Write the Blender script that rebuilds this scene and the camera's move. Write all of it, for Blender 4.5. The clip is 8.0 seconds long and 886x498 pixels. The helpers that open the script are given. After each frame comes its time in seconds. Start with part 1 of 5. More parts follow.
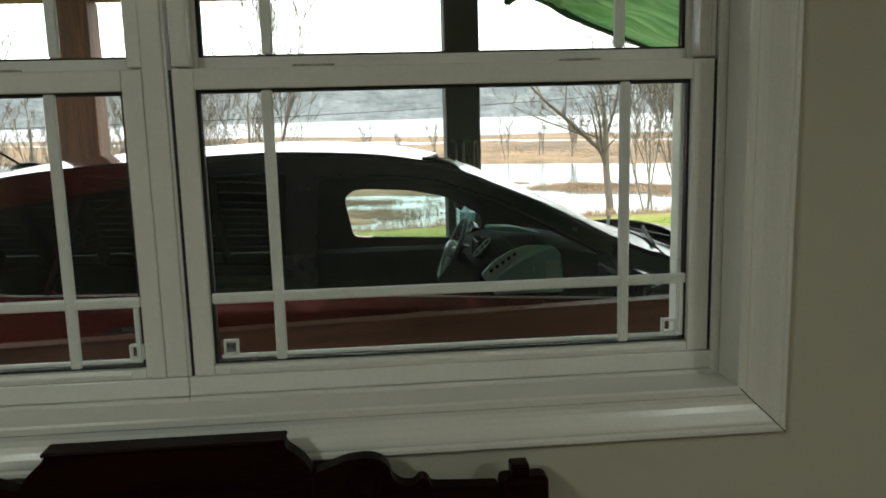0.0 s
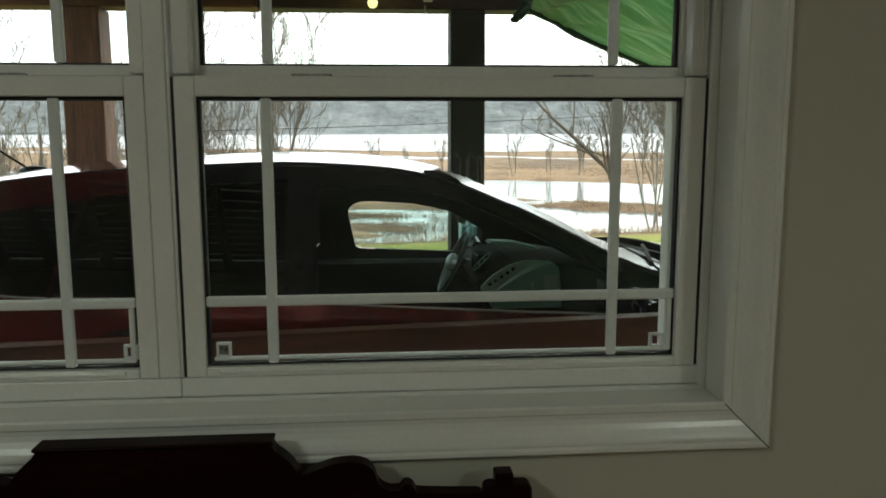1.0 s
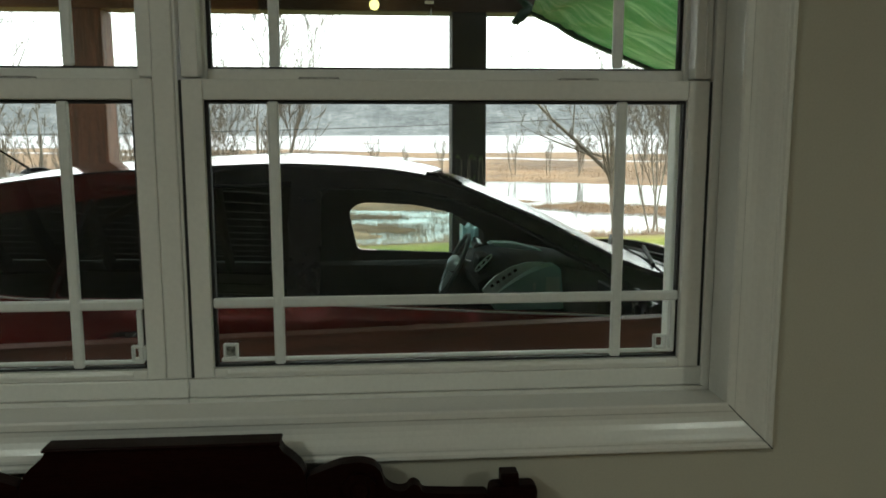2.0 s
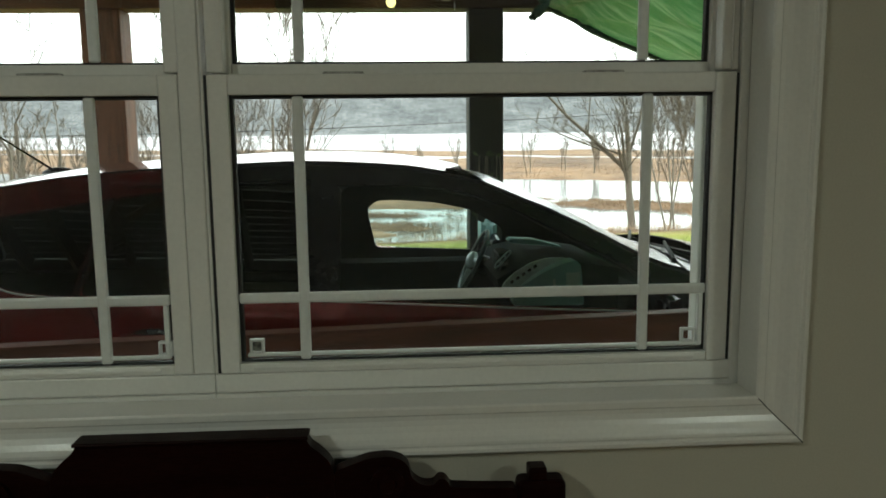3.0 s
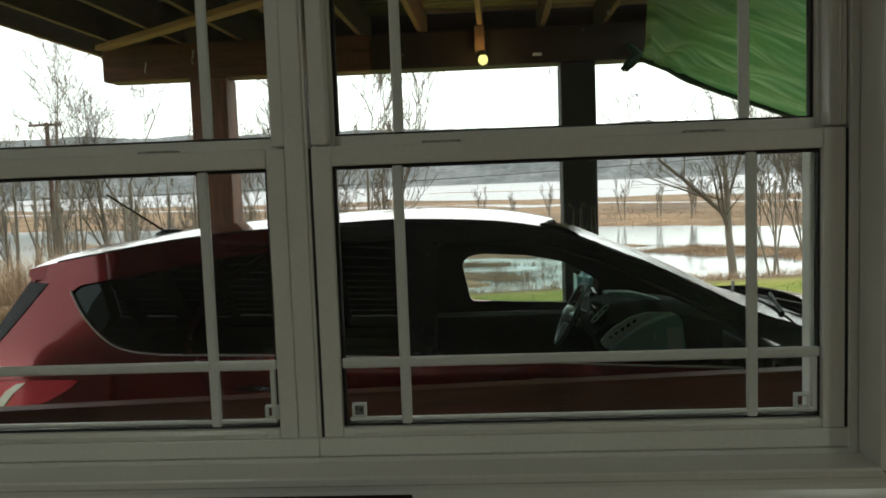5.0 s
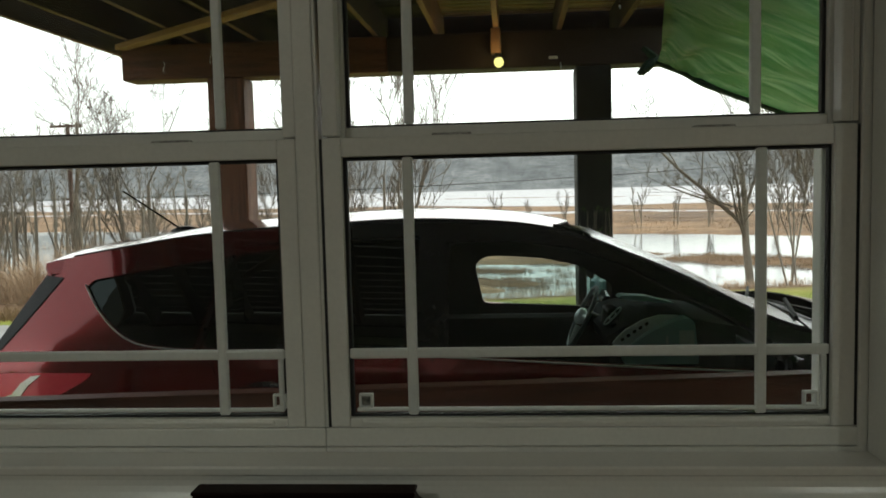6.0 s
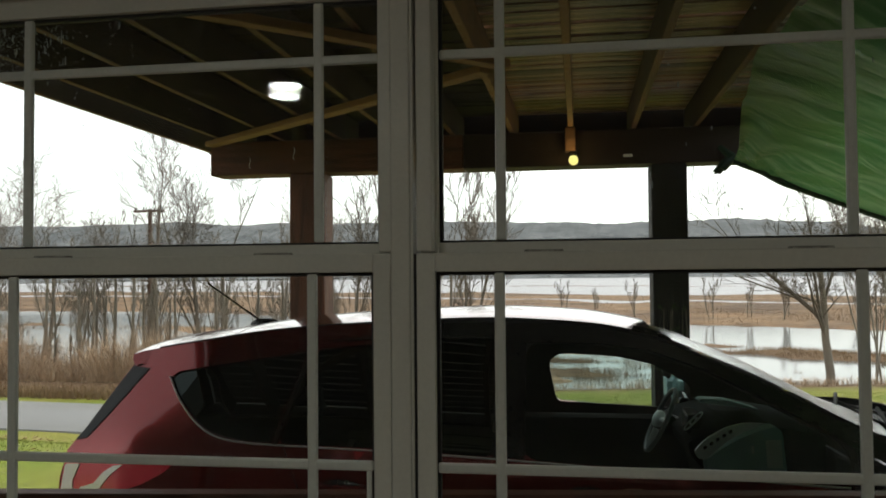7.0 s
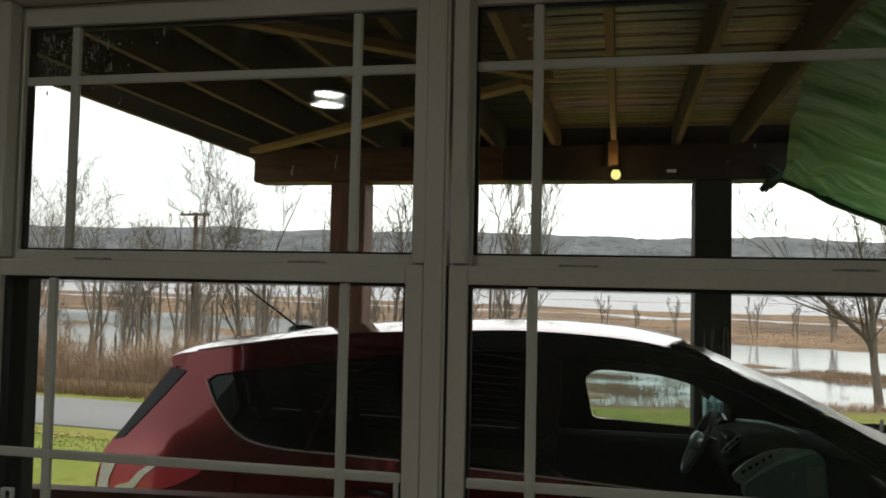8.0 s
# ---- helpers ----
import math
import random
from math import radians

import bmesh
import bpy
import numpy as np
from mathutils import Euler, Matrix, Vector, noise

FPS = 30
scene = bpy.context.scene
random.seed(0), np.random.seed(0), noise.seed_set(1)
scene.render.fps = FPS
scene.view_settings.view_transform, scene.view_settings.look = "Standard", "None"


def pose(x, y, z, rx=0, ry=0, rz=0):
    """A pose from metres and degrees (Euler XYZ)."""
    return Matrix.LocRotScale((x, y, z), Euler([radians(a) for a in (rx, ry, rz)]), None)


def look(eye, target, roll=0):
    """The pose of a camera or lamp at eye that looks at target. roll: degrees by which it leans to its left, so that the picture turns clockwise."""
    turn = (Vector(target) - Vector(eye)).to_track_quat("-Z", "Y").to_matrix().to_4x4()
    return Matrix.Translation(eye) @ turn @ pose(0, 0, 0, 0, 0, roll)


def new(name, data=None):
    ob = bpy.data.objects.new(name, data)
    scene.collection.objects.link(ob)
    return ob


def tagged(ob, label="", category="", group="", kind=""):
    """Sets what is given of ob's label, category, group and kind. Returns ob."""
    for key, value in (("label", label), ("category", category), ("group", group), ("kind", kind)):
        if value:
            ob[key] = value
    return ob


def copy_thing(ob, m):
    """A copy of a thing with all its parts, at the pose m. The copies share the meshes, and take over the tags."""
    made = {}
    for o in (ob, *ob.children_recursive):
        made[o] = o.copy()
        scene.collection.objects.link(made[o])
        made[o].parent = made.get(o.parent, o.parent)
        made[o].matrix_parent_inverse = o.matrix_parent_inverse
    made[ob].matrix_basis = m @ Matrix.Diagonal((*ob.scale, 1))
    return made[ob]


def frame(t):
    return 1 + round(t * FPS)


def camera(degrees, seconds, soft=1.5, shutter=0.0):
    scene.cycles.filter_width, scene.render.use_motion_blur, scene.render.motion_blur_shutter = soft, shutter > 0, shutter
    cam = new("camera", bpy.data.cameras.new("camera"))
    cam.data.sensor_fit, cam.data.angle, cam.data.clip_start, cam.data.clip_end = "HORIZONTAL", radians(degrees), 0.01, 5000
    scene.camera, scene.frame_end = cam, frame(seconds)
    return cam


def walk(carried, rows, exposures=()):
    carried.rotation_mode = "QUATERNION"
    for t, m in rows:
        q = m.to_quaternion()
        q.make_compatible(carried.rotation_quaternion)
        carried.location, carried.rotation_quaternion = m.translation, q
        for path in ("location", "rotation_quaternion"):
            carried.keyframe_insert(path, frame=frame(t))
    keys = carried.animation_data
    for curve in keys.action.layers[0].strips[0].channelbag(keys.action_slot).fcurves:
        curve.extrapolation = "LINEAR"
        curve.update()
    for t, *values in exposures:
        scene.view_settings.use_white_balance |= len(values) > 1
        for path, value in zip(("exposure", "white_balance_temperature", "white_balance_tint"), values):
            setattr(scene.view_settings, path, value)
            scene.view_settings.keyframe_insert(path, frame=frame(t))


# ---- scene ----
from mathutils import geometry

cam = camera(57.5, 8.0, soft=1.7)
PATH = [
    (0, (0.277, -1.255, 1.336), (0.449, 0.71, 1.008), -1.5),
    (0.5, (0.297, -1.274, 1.336), (0.462, 0.696, 1.033), -0.9),
    (1, (0.298, -1.28, 1.33), (0.458, 0.693, 1.039), -0.1),
    (1.5, (0.296, -1.291, 1.333), (0.456, 0.681, 1.046), -0.0),
    (2.8, (0.271, -1.284, 1.328), (0.426, 0.689, 1.037), -0.4),
    (3, (0.27, -1.284, 1.325), (0.393, 0.69, 1.033), -0.6),
    (3.5, (0.272, -1.284, 1.328), (0.323, 0.693, 1.03), -1.3),
    (4, (0.28, -1.278, 1.324), (0.318, 0.699, 1.022), -1.7),
    (4.5, (0.272, -1.284, 1.34), (0.286, 0.696, 1.058), -2.0),
    (5, (0.261, -1.287, 1.352), (0.157, 0.703, 1.186), -2.1),
    (6.3, (0.274, -1.295, 1.325), (0.132, 0.694, 1.174), -1.4),
    (6.5, (0.255, -1.297, 1.353), (0.128, 0.694, 1.211), -1.3),
    (6.8, (0.272, -1.306, 1.346), (0.048, 0.681, 1.372), -0.6),
    (7, (0.23, -1.315, 1.379), (-0.07, 0.662, 1.444), -0.5),
    (7.5, (0.212, -1.322, 1.385), (-0.201, 0.633, 1.481), 0.9),
    (8, (0.241, -1.302, 1.383), (-0.158, 0.656, 1.473), 1.2),
]
EXPOSURES = [(0.0, 1.25, 6500, 4), (0.5, 0.80, 6500, 3), (1.0, 0.88, 6500, 3), (3.0, 1.05, 6500, 2), (4.0, 1.0, 6500, 2), (4.5, 0.8, 6500, 2), (5.0, 0.40, 6650, 5), (6.3, 0.33, 6700, 8), (6.6, 0.25, 6700, 9), (7.0, 0.04, 6750, 11), (8.0, 0.0, 6750, 12)]
walk(cam, [(t, look(eye, target, roll)) for t, eye, target, roll in PATH], EXPOSURES)

# ---- daylight, lamps, exposure ----
world = bpy.data.worlds.new("overcast_sky")
scene.world = world
world.use_nodes = True
wn, wl = world.node_tree.nodes, world.node_tree.links
sky = wn.new("ShaderNodeTexSky")
sky.sky_type = "NISHITA"
sky.sun_disc = False
sky.sun_elevation, sky.sun_rotation = radians(58), radians(20)
sky.air_density, sky.dust_density = 1.0, 2.0
grey = wn.new("ShaderNodeHueSaturation")
grey.inputs["Saturation"].default_value = 0.12
grey.inputs["Value"].default_value = 1.7
wl.new(sky.outputs[0], grey.inputs["Color"])
wl.new(grey.outputs[0], wn["Background"].inputs[0])
wn["Background"].inputs[1].default_value = 0.15
sun = new("sun", bpy.data.lights.new("sun", "SUN"))
sun.data.energy, sun.data.angle, sun.data.color = 1.5, radians(40), (1.0, 0.97, 0.93)
sun.matrix_world = look((3.4, 9.4, 16), (0, 0, 0))

# ---- materials ----


def material(name, base, rough=0.6, metal=0.0, vary=0.15, scale=8.0, fine=60.0, bump=0.1, stretch=(1, 1, 1), coat=0.0, spec=0.5, other=None, each=0.0, mix_at=0.5, coords="Object"):
    """A surface with broad stains, fine grain and a slight relief. other: a second colour that the broad noise brings in."""
    m = bpy.data.materials.new(name)
    m.use_nodes = True
    n, l = m.node_tree.nodes, m.node_tree.links
    p = n["Principled BSDF"]
    p.inputs["Roughness"].default_value = rough
    p.inputs["Metallic"].default_value = metal
    p.inputs["Coat Weight"].default_value = coat
    p.inputs["Coat Roughness"].default_value = 0.06
    p.inputs["Specular IOR Level"].default_value = spec
    tc, mp = n.new("ShaderNodeTexCoord"), n.new("ShaderNodeMapping")
    mp.inputs["Scale"].default_value = stretch
    l.new(tc.outputs[coords], mp.inputs[0])
    broad, grain = n.new("ShaderNodeTexNoise"), n.new("ShaderNodeTexNoise")
    for node, s in ((broad, scale), (grain, fine)):
        node.inputs["Scale"].default_value = s
        node.inputs["Detail"].default_value = 6
        l.new(mp.outputs[0], node.inputs["Vector"])
    second = other or tuple(c * (1 - vary) for c in base)
    mixed = n.new("ShaderNodeMix")
    mixed.data_type = "RGBA"
    mixed.inputs[6].default_value, mixed.inputs[7].default_value = (*base, 1), (*second, 1)
    ramp = n.new("ShaderNodeMapRange")
    ramp.inputs["From Min"].default_value, ramp.inputs["From Max"].default_value = mix_at - 0.15, mix_at + 0.15
    l.new(broad.outputs[0], ramp.inputs[0])
    l.new(ramp.outputs[0], mixed.inputs[0])
    hsv = n.new("ShaderNodeHueSaturation")
    add = n.new("ShaderNodeMapRange")
    add.inputs["From Min"].default_value, add.inputs["From Max"].default_value = 0.3, 0.7
    add.inputs["To Min"].default_value, add.inputs["To Max"].default_value = 1 - vary, 1 + vary
    l.new(grain.outputs[0], add.inputs[0])
    l.new(mixed.outputs[2], hsv.inputs["Color"])
    if each:
        info, times, shift = n.new("ShaderNodeObjectInfo"), n.new("ShaderNodeMath"), n.new("ShaderNodeMapRange")
        shift.inputs["To Min"].default_value, shift.inputs["To Max"].default_value = 1 - each, 1 + each
        times.operation = "MULTIPLY"
        l.new(info.outputs["Random"], shift.inputs[0])
        l.new(shift.outputs[0], times.inputs[0])
        l.new(add.outputs[0], times.inputs[1])
        l.new(times.outputs[0], hsv.inputs["Value"])
    else:
        l.new(add.outputs[0], hsv.inputs["Value"])
    l.new(hsv.outputs[0], p.inputs["Base Color"])
    if bump:
        b = n.new("ShaderNodeBump")
        b.inputs["Strength"].default_value = bump
        b.inputs["Distance"].default_value = 0.01
        l.new(grain.outputs[0], b.inputs["Height"])
        l.new(b.outputs[0], p.inputs["Normal"])
    return m


def glass(name, tint, gloss=1.45, rough=0.0, sheen=(1, 1, 1)):
    m = bpy.data.materials.new(name)
    m.use_nodes = True
    n, l = m.node_tree.nodes, m.node_tree.links
    n.remove(n["Principled BSDF"])
    clear, shine, fres, mixed = n.new("ShaderNodeBsdfTransparent"), n.new("ShaderNodeBsdfGlossy"), n.new("ShaderNodeFresnel"), n.new("ShaderNodeMixShader")
    clear.inputs[0].default_value = (*tint, 1)
    shine.inputs["Roughness"].default_value = rough
    shine.inputs["Color"].default_value = (*sheen, 1)
    fres.inputs[0].default_value = gloss
    l.new(fres.outputs[0], mixed.inputs[0])
    l.new(clear.outputs[0], mixed.inputs[1])
    l.new(shine.outputs[0], mixed.inputs[2])
    l.new(mixed.outputs[0], n["Material Output"].inputs[0])
    return m


def glowing(name, colour, strength):
    m = bpy.data.materials.new(name)
    m.use_nodes = True
    p = m.node_tree.nodes["Principled BSDF"]
    p.inputs["Emission Color"].default_value = (*colour, 1)
    p.inputs["Emission Strength"].default_value = strength
    return m


WALL = material("wall_paint", (0.49, 0.465, 0.385), 0.75, vary=0.03, scale=3, fine=250, bump=0.06)
CEILING = material("ceiling_paint", (0.75, 0.74, 0.70), 0.9, vary=0.03, scale=3, fine=180, bump=0.08)
TRIM = material("white_trim_paint", (0.74, 0.73, 0.69), 0.25, vary=0.03, scale=6, fine=140, bump=0.03, stretch=(1, 1, 1))
VINYL = material("white_vinyl", (0.78, 0.77, 0.73), 0.34, vary=0.03, scale=9, fine=120, bump=0.02)
GRILLE = material("white_grille", (0.74, 0.76, 0.74), 0.4, vary=0.04, scale=12, fine=120, bump=0.02)
IVY = material("vine_leaf", (0.06, 0.10, 0.03), 0.6, vary=0.3, scale=20, bump=0.0)
GASKET = material("black_gasket", (0.02, 0.02, 0.02), 0.6, vary=0.2, bump=0.0)
GRIME = material("grimy_plastic", (0.22, 0.23, 0.20), 0.6, vary=0.4, scale=90, fine=260, bump=0.1, other=(0.03, 0.03, 0.028))
SCUFF = material("scuffed_latch", (0.46, 0.45, 0.42), 0.5, vary=0.4, scale=60, fine=200, bump=0.05)
FLOOR = material("oak_floor", (0.26, 0.15, 0.08), 0.4, vary=0.2, scale=4, fine=40, stretch=(1, 12, 1))
MAHOGANY = material("dark_mahogany", (0.012, 0.0028, 0.0022), 0.38, vary=0.35, scale=5, fine=40, bump=0.05, stretch=(1, 8, 8), spec=0.05)
PANE = glass("window_glass", (0.975, 0.99, 0.982), 1.20)
# a thin uneven film of dirt, also standing in for the room's reflected veil
pn, pl = PANE.node_tree.nodes, PANE.node_tree.links
film_noise, film_span, film, film_mix, film_at = (pn.new(k) for k in ("ShaderNodeTexNoise", "ShaderNodeMapRange", "ShaderNodeBsdfTranslucent", "ShaderNodeMixShader", "ShaderNodeTexCoord"))
film_noise.inputs["Scale"].default_value, film_noise.inputs["Detail"].default_value = 7, 5
film_span.inputs["From Min"].default_value, film_span.inputs["From Max"].default_value = 0.35, 0.7
film_span.inputs["To Min"].default_value, film_span.inputs["To Max"].default_value = 0.0008, 0.0030
pl.new(film_at.outputs["Object"], film_noise.inputs["Vector"])
pl.new(film_noise.outputs[0], film_span.inputs[0])
pl.new(film_span.outputs[0], film_mix.inputs[0])
pl.new(pn["Material Output"].inputs[0].links[0].from_socket, film_mix.inputs[1])
film.inputs[0].default_value = (0.75, 0.78, 0.76, 1)
pl.new(film.outputs[0], film_mix.inputs[2])
pl.new(film_mix.outputs[0], pn["Material Output"].inputs[0])
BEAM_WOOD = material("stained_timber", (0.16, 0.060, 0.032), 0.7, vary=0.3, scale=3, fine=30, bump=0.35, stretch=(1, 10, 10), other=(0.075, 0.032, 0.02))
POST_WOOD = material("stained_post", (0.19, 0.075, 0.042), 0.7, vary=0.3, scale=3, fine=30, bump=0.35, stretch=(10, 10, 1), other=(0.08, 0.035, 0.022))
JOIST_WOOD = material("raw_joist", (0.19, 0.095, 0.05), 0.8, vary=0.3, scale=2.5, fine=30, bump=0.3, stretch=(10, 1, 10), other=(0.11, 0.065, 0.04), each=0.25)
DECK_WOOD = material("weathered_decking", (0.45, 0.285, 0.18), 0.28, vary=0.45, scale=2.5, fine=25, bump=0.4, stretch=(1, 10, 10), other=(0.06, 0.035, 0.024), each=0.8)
DARK_BEAM = material("near_black_timber", (0.016, 0.016, 0.019), 0.7, vary=0.3, scale=3, fine=30, bump=0.35, stretch=(1, 6, 6), other=(0.028, 0.025, 0.026))
DARK_RED_BEAM = material("dark_brown_timber", (0.032, 0.017, 0.014), 0.7, vary=0.3, scale=3, fine=30, bump=0.35, stretch=(1, 6, 6), other=(0.03, 0.017, 0.014))
# joist sides and left deck boards: shade under the deck put into their colour
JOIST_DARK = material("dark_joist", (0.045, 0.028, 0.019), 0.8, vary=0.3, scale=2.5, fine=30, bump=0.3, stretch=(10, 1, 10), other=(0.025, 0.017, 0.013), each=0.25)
DECK_SHADE = material("shaded_decking", (0.04, 0.028, 0.02), 0.85, vary=0.35, scale=3, fine=30, bump=0.4, stretch=(1, 10, 10), other=(0.02, 0.015, 0.012), each=0.35)
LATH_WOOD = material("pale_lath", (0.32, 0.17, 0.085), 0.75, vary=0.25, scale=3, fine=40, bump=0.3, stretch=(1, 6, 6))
RAIL_WOOD = material("red_stained_board", (0.17, 0.055, 0.032), 0.6, vary=0.25, scale=3, fine=30, bump=0.25, stretch=(1, 12, 12), other=(0.11, 0.04, 0.025))
CONCRETE = material("concrete", (0.095, 0.09, 0.085), 0.9, vary=0.2, scale=2, fine=60, bump=0.3)
SIDING = material("house_siding", (0.075, 0.068, 0.058), 0.8, vary=0.1, scale=2, fine=40)
PAINT = material("ruby_paint", (0.205, 0.015, 0.016), 0.17, metal=0.85, vary=0.06, scale=5, fine=900, bump=0.0, coat=1.0)
BLACK_TRIM = material("black_plastic", (0.008, 0.008, 0.009), 0.25, vary=0.2, scale=6, fine=30, bump=0.0, spec=0.3)
PRIVACY = glass("privacy_glass", (0.014, 0.018, 0.017), 1.42, sheen=(0.78, 0.97, 0.94))
CAR_GLASS = glass("tinted_car_glass", (0.72, 0.80, 0.785), 1.32, sheen=(0.78, 0.97, 0.94))
WINDSCREEN = glass("windscreen_glass", (0.90, 0.95, 0.93), 1.5, 0.18)
CHROME = material("bright_strip", (0.45, 0.45, 0.45), 0.25, vary=0.05, bump=0.0, coat=0.5)
RED_LENS = material("red_lens", (0.95, 0.06, 0.10), 0.2, metal=0.15, vary=0.1, scale=40, fine=200, bump=0.02, coat=0.8)
CLEAR_LENS = material("pale_lens", (0.92, 0.86, 0.83), 0.25, metal=0.4, vary=0.1, scale=40, fine=200, bump=0.02, coat=0.8)
CABIN = material("black_cabin_fabric", (0.018, 0.018, 0.020), 0.85, vary=0.3, scale=10, fine=300, bump=0.1)
DASH = material("grey_dashboard", (0.47, 0.66, 0.70), 0.5, vary=0.1, scale=10, fine=400, bump=0.05)
GRIP = material("wheel_leather", (0.13, 0.155, 0.16), 0.4, vary=0.15, scale=20, fine=300, bump=0.05)
DARK_DASH = material("charcoal_dashboard", (0.016, 0.019, 0.020), 0.9, vary=0.15, scale=10, fine=400, bump=0.05, spec=0.1)
SILVER = material("silver_trim", (0.86, 0.90, 0.92), 0.35, metal=0.15, vary=0.1, bump=0.0)
PAPER = material("white_label", (0.85, 0.88, 0.87), 0.7, vary=0.1, scale=80, bump=0.0)
RUBBER = material("rubber", (0.02, 0.02, 0.02), 0.85, vary=0.2, fine=150)
ALLOY = material("alloy", (0.45, 0.45, 0.46), 0.3, metal=0.9, vary=0.1)
TARP = material("green_tarpaulin", (0.10, 0.24, 0.12), 0.24, vary=0.25, scale=1.6, fine=3, bump=0.6, stretch=(0.8, 2.5, 1), other=(0.19, 0.34, 0.16))
TARP.node_tree.nodes["Bump"].inputs["Distance"].default_value = 0.11
tarp_nodes = TARP.node_tree
through_light = tarp_nodes.nodes.new("ShaderNodeBsdfTranslucent")
through_light.inputs[0].default_value = (0.30, 0.52, 0.27, 1)
tarp_mix = tarp_nodes.nodes.new("ShaderNodeMixShader")
tarp_mix.inputs[0].default_value = 0.54
tarp_nodes.links.new(tarp_nodes.nodes["Principled BSDF"].outputs[0], tarp_mix.inputs[1])
tarp_nodes.links.new(through_light.outputs[0], tarp_mix.inputs[2])
tarp_nodes.links.new(tarp_mix.outputs[0], tarp_nodes.nodes["Material Output"].inputs[0])
# pale streaks paint the folds' glints into the base and see-through colours
crease, crease_map, crease_span, glint_mix, crease_at = (tarp_nodes.nodes.new(k) for k in ("ShaderNodeTexNoise", "ShaderNodeMapping", "ShaderNodeMapRange", "ShaderNodeMix", "ShaderNodeTexCoord"))
crease_map.inputs["Scale"].default_value = (0.8, 11.0, 1.5)
crease_map.inputs["Rotation"].default_value = (0, 0, 0.25)
crease.inputs["Scale"].default_value, crease.inputs["Detail"].default_value, crease.inputs["Distortion"].default_value = 2.4, 9, 0.3
crease_span.inputs["From Min"].default_value, crease_span.inputs["From Max"].default_value = 0.47, 0.66
crease_span.inputs["To Max"].default_value = 0.45
glint_mix.data_type = "RGBA"
glint_mix.inputs[7].default_value = (0.34, 0.42, 0.28, 1)
for a, b in ((crease_at.outputs["Object"], crease_map.inputs[0]), (crease_map.outputs[0], crease.inputs["Vector"]), (crease.outputs[0], crease_span.inputs[0]), (crease_span.outputs[0], glint_mix.inputs[0]),
             (tarp_nodes.nodes["Principled BSDF"].inputs["Base Color"].links[0].from_socket, glint_mix.inputs[6])):
    tarp_nodes.links.new(a, b)
tarp_nodes.links.new(glint_mix.outputs[2], tarp_nodes.nodes["Principled BSDF"].inputs["Base Color"])
glow_mix = tarp_nodes.nodes.new("ShaderNodeMix")
glow_mix.data_type = "RGBA"
glow_mix.inputs[6].default_value, glow_mix.inputs[7].default_value = (0.19, 0.34, 0.19, 1), (0.62, 0.72, 0.54, 1)
tarp_nodes.links.new(crease_span.outputs[0], glow_mix.inputs[0])
tarp_nodes.links.new(glow_mix.outputs[2], through_light.inputs[0])
TARP_HEM = material("dark_green_hem", (0.012, 0.05, 0.035), 0.5, vary=0.2, fine=60, bump=0.1)
BARK = material("grey_bark", (0.19, 0.165, 0.135), 0.9, vary=0.3, scale=3, fine=18, bump=0.5, other=(0.22, 0.20, 0.16), each=0.35)
TWIG = material("bare_twigs", (0.22, 0.19, 0.15), 0.9, vary=0.25, scale=1.5, fine=12, bump=0.0, each=0.3)
POLE_WOOD = material("pole_timber", (0.16, 0.10, 0.075), 0.9, vary=0.3, scale=2, fine=20, bump=0.3, stretch=(8, 8, 1))
CABLE = material("black_cable", (0.03, 0.03, 0.03), 0.6, vary=0.1, bump=0.0)
ASPHALT = material("wet_asphalt", (0.165, 0.16, 0.155), 0.6, vary=0.15, scale=0.25, fine=30, bump=0.1, stretch=(0.15, 1.6, 1), other=(0.24, 0.24, 0.245))
GRASS = material("grass_blades", (0.22, 0.26, 0.04), 0.75, vary=0.3, scale=0.5, fine=5, bump=0.0, other=(0.27, 0.27, 0.08))
DEAD_GRASS = material("dead_grass", (0.30, 0.205, 0.115), 0.9, vary=0.3, scale=0.5, fine=5, bump=0.0, other=(0.25, 0.16, 0.09))
BRUSH = material("brown_brush", (0.50, 0.36, 0.24), 0.9, vary=0.4, scale=0.45, fine=4, bump=0.0, other=(0.35, 0.25, 0.17))
LEAF = material("fallen_leaf", (0.46, 0.32, 0.17), 0.8, vary=0.3, scale=30, bump=0.0)
WATER = material("flood_water", (0.10, 0.11, 0.11), 0.06, vary=0.1, scale=0.05, fine=0.6, bump=0.05)
water_nodes, water_links = WATER.node_tree.nodes, WATER.node_tree.links
# the far lake is ruffled and paler in base colour, the near pools lie still
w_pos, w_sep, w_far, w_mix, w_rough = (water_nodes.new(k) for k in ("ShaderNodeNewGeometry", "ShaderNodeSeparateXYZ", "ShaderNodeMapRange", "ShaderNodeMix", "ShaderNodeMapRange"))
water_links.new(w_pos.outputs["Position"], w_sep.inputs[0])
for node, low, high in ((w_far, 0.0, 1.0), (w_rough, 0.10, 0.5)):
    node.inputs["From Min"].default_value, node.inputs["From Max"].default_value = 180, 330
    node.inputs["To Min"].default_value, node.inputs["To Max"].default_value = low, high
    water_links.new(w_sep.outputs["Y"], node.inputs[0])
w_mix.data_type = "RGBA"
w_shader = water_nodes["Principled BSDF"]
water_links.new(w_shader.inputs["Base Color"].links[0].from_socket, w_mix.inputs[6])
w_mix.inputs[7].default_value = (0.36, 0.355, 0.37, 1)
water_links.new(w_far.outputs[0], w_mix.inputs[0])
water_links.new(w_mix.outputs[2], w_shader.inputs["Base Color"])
water_links.new(w_rough.outputs[0], w_shader.inputs["Roughness"])
w_shader.inputs["Specular IOR Level"].default_value = 0.2
